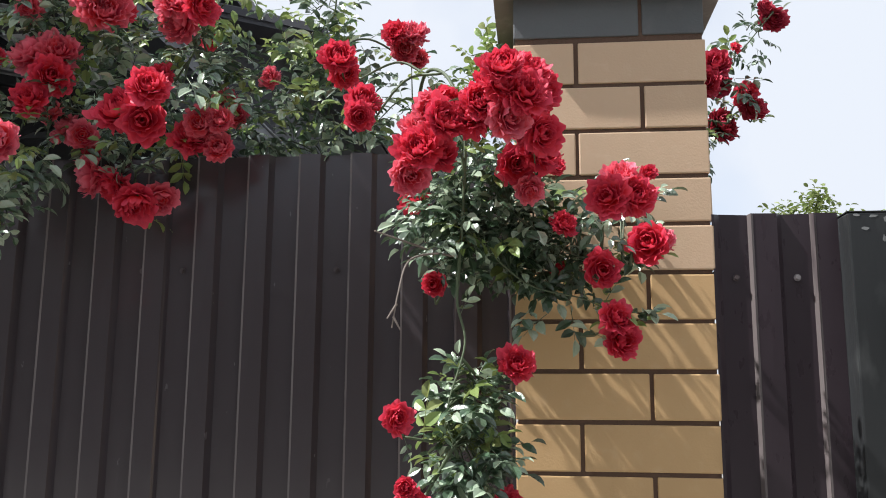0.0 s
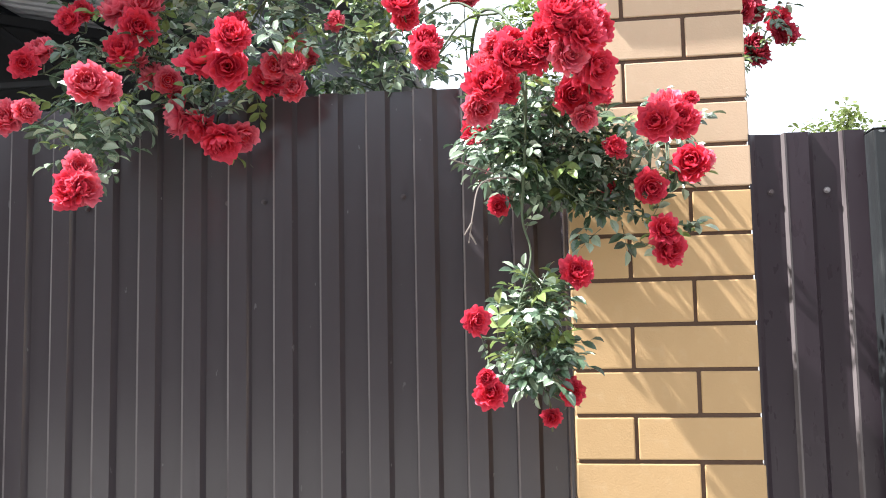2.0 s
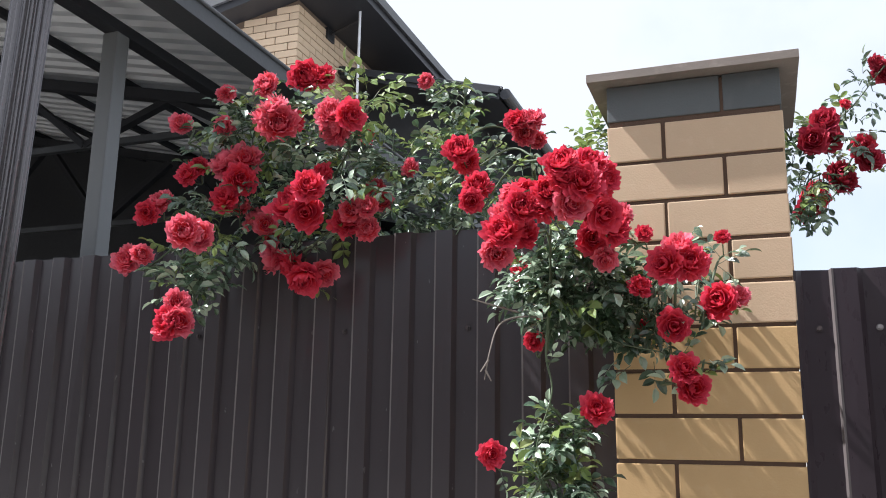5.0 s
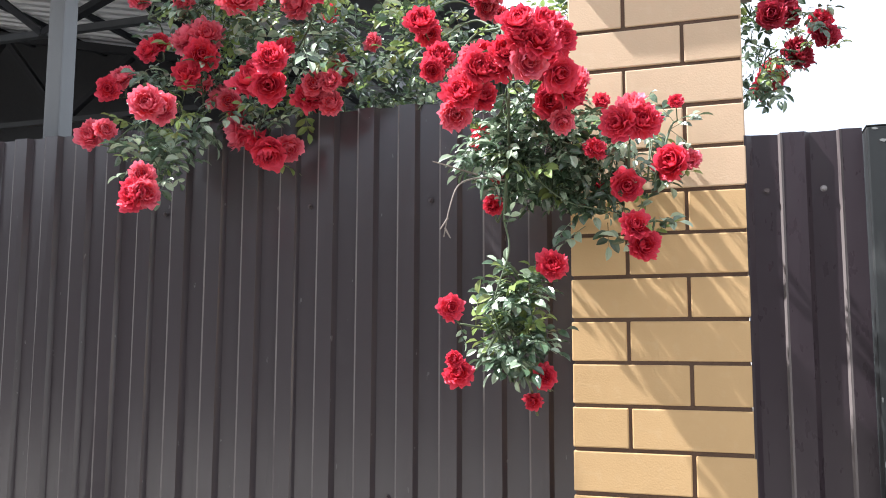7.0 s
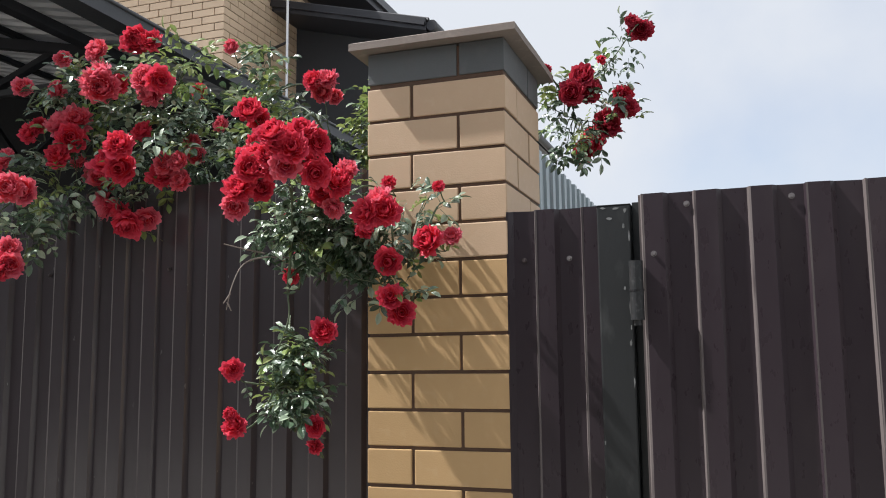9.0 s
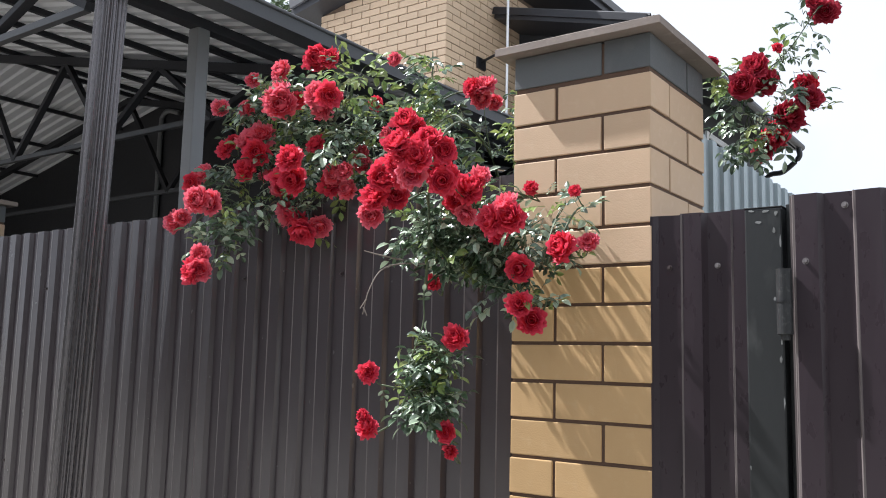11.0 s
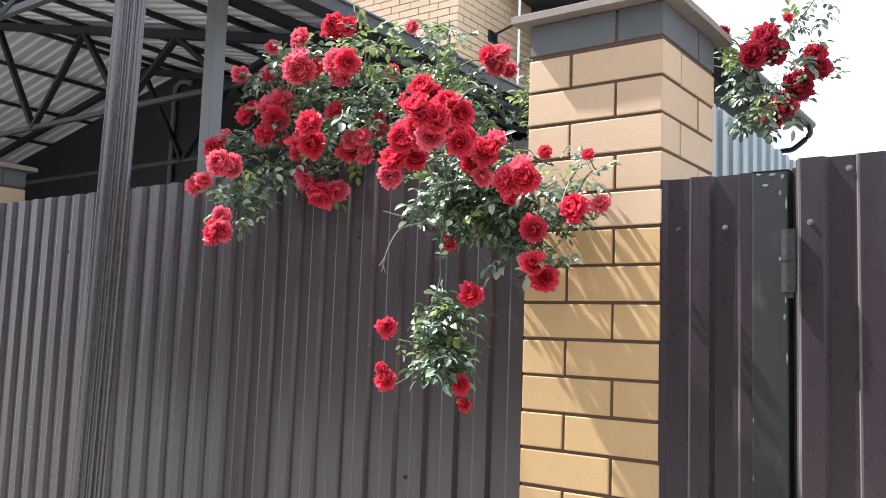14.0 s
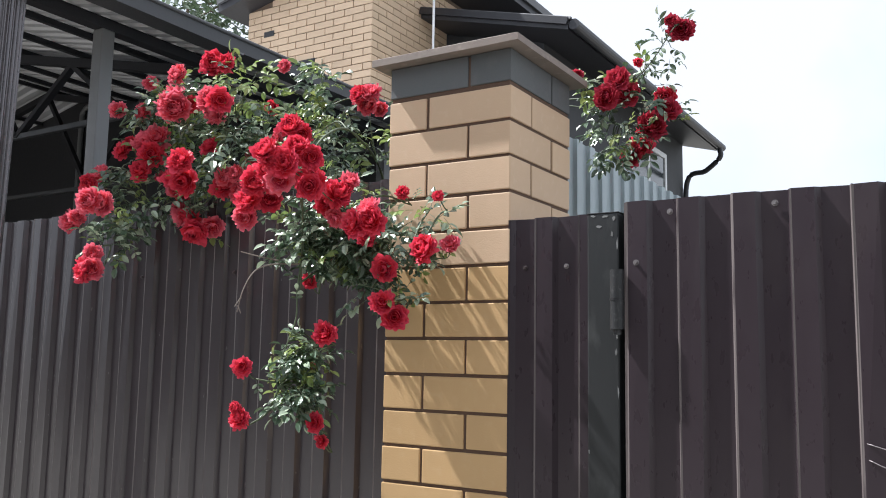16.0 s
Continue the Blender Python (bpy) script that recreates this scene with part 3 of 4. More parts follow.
# wall core behind the brick skin
bm = bmesh.new()
lo = [bm.verts.new(p) for p in ((HX0 + 0.012, HY0 + 0.012, 0), (HX1 - 0.012, HY0 + 0.012, 0), (HX1 - 0.012, HY1, 0), (HX0 + 0.012, HY1, 0))]
hi = [bm.verts.new(p) for p in ((HX0 + 0.012, HY0 + 0.012, main_roof(HX0)), (HX1 - 0.012, HY0 + 0.012, main_roof(HX1)), (HX1 - 0.012, HY1, main_roof(HX1)), (HX0 + 0.012, HY1, main_roof(HX0)))]
for i in range(4):
    bm.faces.new((lo[i], lo[(i + 1) % 4], hi[(i + 1) % 4], hi[i]))
bm.faces.new(hi)
bm.faces.new(lo[::-1])
part("wall", bm, MORTAR_HOUSE, house, "mortar of the brick walls")
# main roof slab with fascia and soffit
bm = bmesh.new()
ox, oy = 0.52, 0.25
a, b = HX0 - 0.22, HX1 + ox
q = []
for z in (0.0, 0.17):
    q.append([bm.verts.new((x, y, main_roof(x) + z)) for x, y in ((a, HY0 - oy), (b, HY0 - oy), (b, HY1 + oy), (a, HY1 + oy))])
for i in range(4):
    bm.faces.new((q[0][i], q[0][(i + 1) % 4], q[1][(i + 1) % 4], q[1][i]))
bm.faces.new(q[0][::-1])
bm.faces.new(q[1])
part("roof", bm, ROOF_DARK, house, "dark sheet metal roof with black soffit")
for y in (HY0 - oy - 0.02,):
    part("fascia", bar((a, y, main_roof(a) + 0.13), (b, y, main_roof(b) + 0.13), 0.03, 0.10), FASCIA, house, "grey metal roof edge")
part("fascia", bar((b + 0.02, HY0 - oy - 0.02, main_roof(b) + 0.13), (b + 0.02, HY1 + oy, main_roof(b) + 0.13), 0.03, 0.10), FASCIA, house, "grey metal roof edge")
# lean-to on the right-hand wall
LX, LY0, LY1 = -2.42, 6.15, 11.2


def lean_roof(x):
    return 4.835 + 0.262 * (-1.9 - x)


bm = bmesh.new()
lo = [bm.verts.new(p) for p in ((HX1, LY0, 0), (LX, LY0, 0), (LX, LY1, 0), (HX1, LY1, 0))]
hi = [bm.verts.new(p) for p in ((HX1, LY0, lean_roof(HX1) + 0.02), (LX, LY0, lean_roof(LX) + 0.02), (LX, LY1, lean_roof(LX) + 0.02), (HX1, LY1, lean_roof(HX1) + 0.02))]
for i in range(4):
    bm.faces.new((lo[i], lo[(i + 1) % 4], hi[(i + 1) % 4], hi[i]))
bm.faces.new(hi)
part("lean_to_wall", bm, WALL_GREY, house, "dark grey rendered wall")
bm = bmesh.new()
q = []
a, b = HX1 + 0.01, -1.9
for z in (0.0, 0.10):
    q.append([bm.verts.new((x, y, lean_roof(x) + z)) for x, y in ((a, 5.6), (b, 5.6), (b, LY1 + 0.1), (a, LY1 + 0.1))])
for i in range(4):
    bm.faces.new((q[0][i], q[0][(i + 1) % 4], q[1][(i + 1) % 4], q[1][i]))
bm.faces.new(q[0][::-1])
bm.faces.new(q[1])
lean = part("lean_to_roof", bm, ROOF_DARK, house, "dark lean-to roof with black soffit")
part("fascia", bar((a, 5.58, lean_roof(a) + 0.08), (b, 5.58, lean_roof(b) + 0.08), 0.03, 0.07), ROOF_DARK, house, "dark metal roof edge")
verts, faces = [], []
y = 5.58
while y < LY1 + 0.1:
    for dy, dz in ((0, 0), (0.012, 0.028), (0.04, 0.028), (0.052, 0)):
        for x in (a, b + 0.03):
            verts.append((x, y + dy, lean_roof(x) + 0.104 + dz))
    y += 0.105
faces = [(i, i + 1, i + 3, i + 2) for i in range(0, len(verts) - 3, 2)]
child("roof_ribs", pydata("roof_ribs", verts, faces, FASCIA), house, "grey profiled roof sheet")
g = b + 0.06
bm = rod((g, 5.6, lean_roof(b) + 0.045), (g, LY1 + 0.12, lean_roof(b) + 0.045), 0.055)
part("gutter", bm, ROOF_DARK, house, "dark round eaves gutter")
v, f = [], []
tube(smooth_path([(g, LY1 - 0.05, lean_roof(b) + 0.0), (g, LY1 - 0.05, lean_roof(b) - 0.14), (g - 0.22, LY1 - 0.03, lean_roof(b) - 0.32), (LX + 0.07, LY1 - 0.03, lean_roof(b) - 0.48), (LX + 0.07, LY1 - 0.03, 3.2), (LX + 0.07, LY1 - 0.03, 0.3)], 6), 0.04, 0.04, v, f, 10)
child("downpipe", pydata("downpipe", v, f, BLACK_PLASTIC), house, "black plastic downpipe")
wy0, wy1, wz0, wz1 = 8.75, 10.3, 3.35, 4.62
bm = bmesh.new()
for lo_, hi_ in (((LX - 0.01, wy0, wz0), (LX + 0.03, wy0 + 0.07, wz1)), ((LX - 0.01, wy1 - 0.07, wz0), (LX + 0.03, wy1, wz1)), ((LX - 0.01, wy0 + 0.07, wz1 - 0.07), (LX + 0.03, wy1 - 0.07, wz1)),
                 ((LX - 0.01, wy0 + 0.07, wz0), (LX + 0.03, wy1 - 0.07, wz0 + 0.07)), ((LX - 0.01, 9.48, wz0 + 0.07), (LX + 0.025, 9.56, wz1 - 0.07))):
    box(lo_, hi_, 0.004, bm)
win = part("window", bm, WHITE_PVC, house, "white plastic framed window")
part("pane", box((LX + 0.004, wy0 + 0.06, wz0 + 0.06), (LX + 0.012, 9.49, wz1 - 0.06)), GLASS, win)
part("pane", box((LX + 0.004, 9.55, wz0 + 0.06), (LX + 0.012, wy1 - 0.06, wz1 - 0.06)), GLASS, win)
part("glazing_bar", box((LX + 0.013, wy0 + 0.07, 4.0), (LX + 0.022, 9.48, 4.03)), WHITE_PVC, win)
bm = bmesh.new()
for lo_, hi_ in (((-4.44, HY0 - 0.012, 4.05), (-4.385, HY0 + 0.03, 4.655)), ((-4.98, HY0 - 0.012, 4.05), (-4.925, HY0 + 0.03, 4.655)), ((-4.925, HY0 - 0.012, 4.60), (-4.44, HY0 + 0.03, 4.655)), ((-4.925, HY0 - 0.012, 4.05), (-4.44, HY0 + 0.03, 4.105))):
    box(lo_, hi_, 0.004, bm)
small = part("window", bm, WHITE_PVC, house, "small white framed window under a dark lintel")
part("pane", box((-4.93, HY0 - 0.004, 4.10), (-4.435, HY0 + 0.02, 4.605)), GLASS, small)
part("lintel", box((-5.0, HY0 - 0.006, 4.658), (-4.37, HY0 + 0.03, 4.70)), BLACK_PLASTIC, house, "dark steel lintel")
# vent recess, brackets and mast on the brick walls
part("wall_vent", box((-5.10, HY0 - 0.006, 5.05), (-4.96, HY0 + 0.02, 5.11)), BLACK_PLASTIC, house, "small black wall vent")
for z in (5.66, 4.72):
    bm = rod((HX1 - 0.01, 5.36, z), (-3.27, 5.28, z + 0.06), 0.014)
    box((HX1 - 0.012, 5.28, z - 0.07), (HX1 + 0.02, 5.44, z + 0.05), 0.005, bm)
    part("mast_bracket", bm, BLACK_PLASTIC, house, "black steel mast bracket")
mast = thing("mast", "thin white pole held by brackets off the brick wall", "mast", (-3.26, 5.275, 0))
part("pole", rod((0, 0, 0), (0, 0, 6.6), 0.013), WHITE_PVC, mast)

# ---- rose blooms ----


def bloom_mesh(name, mat, seed, openness, many=1.0):
    """A double rose: rings of broad cupped petals on one receptacle, the inner ones closing, the outer ones rolled back; radius 1, facing +z."""
    rnd = random.Random(seed)
    verts, faces, shade = [(0.0, 0.0, -0.34)], [], [(0.5, 0.0)]
    rings = ((3, 0.17, 0.22, 158), (4, 0.31, 0.15, 146), (5, 0.47, 0.07, 124), (5, 0.64, 0.0, 104), (6, 0.82, -0.04, 86), (7, 1.0, -0.10, 68), (6, 1.02, -0.22, 46))
    nu, nv = 11, 6
    for k, (n, size, lift, close) in enumerate(rings):
        n = round(n * many)
        start = rnd.uniform(0, 6.28)
        for p in range(n):
            az = start + 2 * math.pi * (p + rnd.uniform(-0.16, 0.16)) / n
            r0 = size * rnd.uniform(0.93, 1.08)
            top = radians(close * (1.12 - 0.22 * openness) + rnd.uniform(-16, 16))
            span = 2 * math.pi / n * rnd.uniform(0.66, 0.84)
            roll = rnd.uniform(0.08, 0.26) * (0.35 + 0.20 * k)
            wave, phase, tone, notch = rnd.uniform(0.04, 0.10), rnd.uniform(0, 6.28), rnd.random(), rnd.uniform(0.03, 0.16)
            lean, twist = rnd.uniform(-0.5, 0.5), rnd.uniform(-0.10, 0.10) * k
            base = len(verts)
            for i in range(1, nv):
                v = i / (nv - 1)
                for j in range(nu):
                    u = j / (nu - 1) * 2 - 1
                    reach = v * (1 - 0.20 * u * u * u * u - notch * math.exp(-((u - lean) * 4) ** 2) * v + 0.05 * math.sin(9 * u + 2 * phase) * v)
                    th = top * reach
                    a = az + span * u * (0.50 + 0.50 * math.sin(math.pi * 0.5 * min(1, v * 1.4)))
                    rr = r0 * (1 + 0.055 * u) + 0.10 * r0 * math.sin(5.5 * u + phase) * v * v
                    out = rr * math.sin(th) + roll * max(0.0, v - 0.62) ** 1.3 * 2.2
                    up = 0.72 * r0 - 0.34 + lift * v - rr * math.cos(th) * (0.72 + 0.28 * v) - roll * max(0.0, v - 0.78) * 1.3 + wave * math.sin(8 * u + phase) * v ** 3 + twist * u * v * v * 0.45
                    verts.append((out * math.cos(a), out * math.sin(a), up))
                    shade.append((tone, v))
            faces += [(0, base + j, base + j + 1) for j in range(nu - 1)]
            for i in range(nv - 2):
                for j in range(nu - 1):
                    a = base + i * nu + j
                    faces.append((a, a + nu, a + 1 + nu, a + 1))
    me = pydata(name, verts, faces, mat, True)
    uv = me.uv_layers.new(name="UVMap")
    for lp in me.loops:
        uv.data[lp.index].uv = shade[lp.vertex_index]
    return me


def sepal_mesh():
    """The green hip under a bloom with its five pointed sepals."""
    verts, faces = [(0.0, 0.0, -0.60)], []
    for k in range(5):
        a = 2 * math.pi * k / 5
        verts += [(0.15 * math.cos(a), 0.15 * math.sin(a), -0.36), (0.62 * math.cos(a + 0.6), 0.62 * math.sin(a + 0.6), -0.24), (0.36 * math.cos(a + 0.35), 0.36 * math.sin(a + 0.35), -0.33), (0.36 * math.cos(a + 0.9), 0.36 * math.sin(a + 0.9), -0.33)]
    for k in range(5):
        p, q = 1 + 4 * k, 1 + 4 * ((k + 1) % 5)
        faces += [(0, q, p), (p, q, p + 3, p + 2), (p + 2, p + 3, p + 1)]
    return pydata("sepals", verts, faces, SEPAL)


BLOOMS = [bloom_mesh("bloom", PETAL, 1, 0.9, 1.3), bloom_mesh("bloom", PETAL, 2, 0.6), bloom_mesh("bloom", PETAL, 3, 0.3, 1.2), bloom_mesh("bloom", PETAL, 14, 0.75, 1.45), bloom_mesh("bloom", PETAL_PALE, 15, 0.75, 1.3)]
BLOOMS_PALE = [bloom_mesh("bloom", PETAL_PALE, 4, 0.9, 1.5), bloom_mesh("bloom", PETAL_PALE, 5, 0.6, 1.3), bloom_mesh("bloom", PETAL_PALE, 6, 0.4, 1.45), bloom_mesh("bloom", PETAL, 7, 0.8, 1.4)]
BLOOMS_DARK = [bloom_mesh("bloom", PETAL_DARK, 8, 0.8, 1.3), bloom_mesh("bloom", PETAL_DARK, 9, 0.5), bloom_mesh("bloom", PETAL, 10, 0.5, 1.3)]
SEPALS = sepal_mesh()


def leaflet(verts, faces, p, d, n, length, width):
    """One pointed leaflet folded along its midrib, from p along d, with face normal n."""
    s = d.cross(n).normalized()
    b = len(verts)
    droop = -n * length
    for v, w, z in ((0.0, 0.0, 0.0), (0.30, 0.85, 0.02), (0.62, 0.95, -0.02), (0.85, 0.55, -0.08), (1.0, 0.0, -0.16)):
        c = p + d * (length * v) + n * (length * z)
        if w == 0:
            verts.append(tuple(c))
        else:
            lift = n * (width * 0.22 * w)
            verts.extend((tuple(c + s * (width * 0.5 * w) + lift), tuple(c), tuple(c - s * (width * 0.5 * w) + lift)))
    faces.extend(((b, b + 2, b + 1), (b, b + 3, b + 2), (b + 1, b + 2, b + 5, b + 4), (b + 2, b + 3, b + 6, b + 5),
                  (b + 4, b + 5, b + 8, b + 7), (b + 5, b + 6, b + 9, b + 8), (b + 7, b + 8, b + 10), (b + 8, b + 9, b + 10)))


def compound_leaf(verts, faces, p, d, up, size, rnd):
    """A rose leaf: five or seven leaflets in pairs along a stalk."""
    d = d.normalized()
    n = (up - d * up.dot(d)).normalized()
    s = d.cross(n).normalized()
    tube([p, p + d * size * 1.0, p + d * size * 2.1 - n * size * 0.2], size * 0.03, size * 0.015, verts, faces, 3)
    for along, side in ((0.75, 1), (0.75, -1), (1.5, 1), (1.5, -1), (2.1, 0)):
        q = p + d * size * along - n * size * (0.06 * along)
        dd = (d * (0.55 if side else 1) + s * side * 0.85 - n * rnd.uniform(-0.1, 0.45)).normalized()
        nn = (n + Vector((rnd.uniform(-0.45, 0.45), rnd.uniform(-0.45, 0.45), rnd.uniform(-0.2, 0.2)))).normalized()
        nn = (nn - dd * nn.dot(dd)).normalized()
        leaflet(verts, faces, q, dd, nn, size * rnd.uniform(0.85, 1.25), size * rnd.uniform(0.46, 0.66))


def rose_plant(name, label, bunches, canes, leaf_blobs, blooms, seed, cane_leaves=8, dry=(), pale=0.42, leaf_size=1.0):
    """bunches: lists of blooms (x, y, z, radius); canes: paths; leaf_blobs: (x, y, z, rx, ry, rz, leaves, young share)."""
    rnd = random.Random(seed)
    plant = thing(name, label, "rose bush", (0, 0, 0), "climbing roses")
    sv, sf, lv, lf, yv, yf = [], [], [], [], [], []
    paths = []
    for r0, pts in canes:
        path = smooth_path(pts, 8)
        paths.append(path)
        cv, cf = [], []
        tube(path, r0 * 0.55, r0 * 0.2, cv, cf, 7)
        child("cane", pydata("cane", cv, cf, STEM, True), plant, "green and brown thorny cane")
    joints = [p for path in paths for p in path]

    def leaf_at(p, d, young):
        up = Vector((rnd.uniform(-0.5, 0.5), rnd.uniform(-0.9, 0.25), 0.8))
        v, f = (yv, yf) if young else (lv, lf)
        compound_leaf(v, f, p, d, up, leaf_size * rnd.uniform(0.017, 0.032), rnd)

    for bunch in bunches:
        c = sum((Vector(b[:3]) for b in bunch), Vector()) / len(bunch)
        near = min(joints, key=lambda q: (q - c).length + max(0, q.z - c.z) * 0.3)
        back = c + Vector((0, 0.05, -0.03))
        mid = (near + back) / 2 + Vector((rnd.uniform(-0.02, 0.02), 0.02, (0.03 + 0.1 * (near - back).length) if c.z > 1.72 else -0.02))
        stalk = smooth_path([near, mid, back], 6)
        tube(stalk, 0.0032, 0.0022, sv, sf, 5)
        for q in stalk[3::3] if c.z > 1.5 else ():
            leaf_at(q, Vector((rnd.uniform(-1, 1), rnd.uniform(-0.6, 0.5), rnd.uniform(-0.4, 0.6))), rnd.random() < 0.2)
        droop = -1.3 if c.z < 2.11 and c.x < -0.7 and c.y > 0 else 0.0
        for x, y, z, size in bunch:
            at = Vector((x, y, z))
            off = (at - c) * 11
            face = Vector((off.x + rnd.uniform(-0.4, 0.4) + 0.2, -0.9 + off.y * 0.4 + rnd.uniform(-0.2, 0.3), off.z + rnd.uniform(-0.25, 0.4) + 0.05 + droop)).normalized()
            mesh = rnd.choice(blooms if rnd.random() > pale else BLOOMS_PALE)
            bl = child("rose_bloom", mesh, plant, at=at)
            bl.rotation_mode = "QUATERNION"
            bl.rotation_quaternion = face.to_track_quat("Z", "Y") @ Euler((0, 0, rnd.uniform(0, 6.28))).to_quaternion()
            full = size * (0.93, 1.06, 1.20)[min(len(bunch), 3) - 1]
            bl.scale = (full * rnd.uniform(0.95, 1.05), full * rnd.uniform(0.92, 1.05), full * rnd.uniform(0.90, 1.10))
            child("sepals", SEPALS, bl)
            tube(smooth_path([back, (back + at) / 2 + Vector((0, 0.01, -0.01)), at - face * size * 0.35], 4), 0.0018, 0.0016, sv, sf, 4)
    for path in paths:
        for k in range(cane_leaves):
            q = path[rnd.randrange(len(path) // 5, len(path))]
            leaf_at(q, Vector((rnd.uniform(-1, 1), rnd.uniform(-1, 0.6), rnd.uniform(-0.5, 0.5))), rnd.random() < 0.15)
    for x, y, z, rx, ry, rz, count, young in leaf_blobs:
        c = Vector((x, y + 0.045, z))
        for k in range(int(count * 1.65)):
            u = Vector((rnd.gauss(0, 1), rnd.gauss(0, 1), rnd.gauss(0, 1))).normalized() * rnd.random() ** 0.4
            p = c + Vector((u.x * rx, u.y * ry, u.z * rz))
            d = (Vector((u.x, u.y - 0.25, u.z * 0.6 - 0.15)) + Vector((rnd.uniform(-0.7, 0.7), rnd.uniform(-0.7, 0.5), rnd.uniform(-0.6, 0.5))))
            leaf_at(p, d, rnd.random() < young)
            if k % 4 == 0:
                near = min(joints, key=lambda q: (q - p).length)
                tube(smooth_path([near, (near + p) / 2 + Vector((0, 0, 0.02)), p], 3), 0.002, 0.0012, sv, sf, 4)
    tagged(child("flower_stalk", pydata("flower_stalk", sv, sf, STEM, True), plant, "thin green flower stalks"), kind="stuff")
    tagged(child("foliage", pydata("foliage", lv, lf, LEAF), plant, "dull dark green leaves, a share paled as glints"), kind="stuff")
    if yv:
        tagged(child("young_foliage", pydata("young_foliage", yv, yf, LEAF_YOUNG), plant, "fresh light green leaves"), kind="stuff")
    if dry:
        dv, df = [], []
        for pts in dry:
            tube(smooth_path(pts, 6), 0.0022, 0.0012, dv, df, 5)
        child("dry_twig", pydata("dry_twig", dv, df, STEM_DRY), plant, "bare dry twig")
    return plant


# bush spilling over the fence
OVER_A = [
    [(-1.201, 0.001, 2.497, 0.034)],
    [(-1.045, -0.02, 2.454, 0.033)],
    [(-1.085, 0.043, 2.586, 0.028)],
    [(-0.968, 0.058, 2.605, 0.037)],
    [(-0.897, -0.033, 2.492, 0.043), (-0.86, -0.035, 2.443, 0.041), (-0.842, 0.025, 2.47, 0.025)],
    [(-0.9, 0.161, 2.665, 0.043), (-0.847, 0.164, 2.663, 0.035)],
    [(-0.718, -0.006, 2.423, 0.043), (-0.641, -0.036, 2.436, 0.034), (-0.708, -0.034, 2.458, 0.032)],
    [(-1.167, -0.002, 2.34, 0.031), (-1.139, 0.02, 2.37, 0.025)],
    [(-1.045, -0.011, 2.366, 0.038), (-0.973, -0.007, 2.366, 0.037), (-0.968, -0.028, 2.301, 0.038)],
    [(-1.011, -0.041, 2.249, 0.035), (-1.026, 0.065, 2.253, 0.026)],
    [(-1.219, -0.086, 2.211, 0.031), (-1.2, -0.058, 2.255, 0.03)],
]
OVER_B = [
    [(-0.8, -0.065, 2.213, 0.043), (-0.731, -0.097, 2.171, 0.038), (-0.707, -0.132, 2.235, 0.034)],
    [(-0.763, 0.028, 2.317, 0.034)],
    [(-1.013, 0.108, 2.234, 0.029), (-0.939, 0.058, 2.194, 0.027), (-0.924, 0.08, 2.16, 0.018)],
    [(-0.68, 0.026, 2.18, 0.037), (-0.615, 0.014, 2.207, 0.024), (-0.625, 0.038, 2.154, 0.027), (-0.658, 0.009, 2.202, 0.028)],
    [(-0.644, 0.12, 2.288, 0.025), (-0.609, 0.091, 2.243, 0.028)],
    [(-0.548, 0.122, 2.337, 0.027)],
    [(-0.777, 0.337, 2.53, 0.03)],
    [(-0.96, -0.264, 2.102, 0.038), (-0.948, -0.226, 2.099, 0.037)],
    [(-0.933, 0.07, 2.101, 0.036), (-0.88, 0.071, 2.077, 0.036), (-0.79, 0.021, 2.023, 0.037), (-0.751, 0.061, 2.044, 0.032)],
    [(-1.223, -0.146, 2.074, 0.035), (-1.161, -0.155, 2.08, 0.025)],
]
OVER_C = [
    [(-1.021, -0.227, 1.893, 0.035), (-0.988, -0.211, 1.894, 0.03), (-1.011, -0.199, 1.945, 0.027)],
    [(-0.492, 0.086, 2.562, 0.024)],
    [(-0.277, 0.199, 2.468, 0.027), (-0.237, 0.213, 2.478, 0.03), (-0.256, 0.223, 2.435, 0.026), (-0.23, 0.263, 2.428, 0.02)],
]
canes_over = [(0.011, [(-0.75, 0.62, 0.0), (-0.8, 0.55, 1.2), (-0.85, 0.45, 2.1), (-0.9, 0.22, 2.45), (-1.02, 0.05, 2.5), (-1.15, -0.02, 2.42)]),
              (0.009, [(-0.72, 0.62, 0.0), (-0.72, 0.5, 1.6), (-0.72, 0.32, 2.25), (-0.7, 0.12, 2.42), (-0.68, 0.02, 2.36)]),
              (0.008, [(-0.78, 0.62, 0.0), (-0.9, 0.45, 1.8), (-0.95, 0.28, 2.22), (-1.03, 0.02, 2.26), (-1.08, -0.08, 2.16), (-1.07, -0.12, 1.98)]),
              (0.008, [(-0.70, 0.62, 0.0), (-0.55, 0.45, 1.8), (-0.46, 0.3, 2.2), (-0.42, 0.2, 2.5), (-0.41, 0.18, 2.60)]),
              (0.006, [(-0.74, 0.62, 0.0), (-0.8, 0.4, 2.0), (-0.82, 0.2, 2.2), (-0.83, 0.06, 2.16), (-0.8, 0.03, 2.10)])]
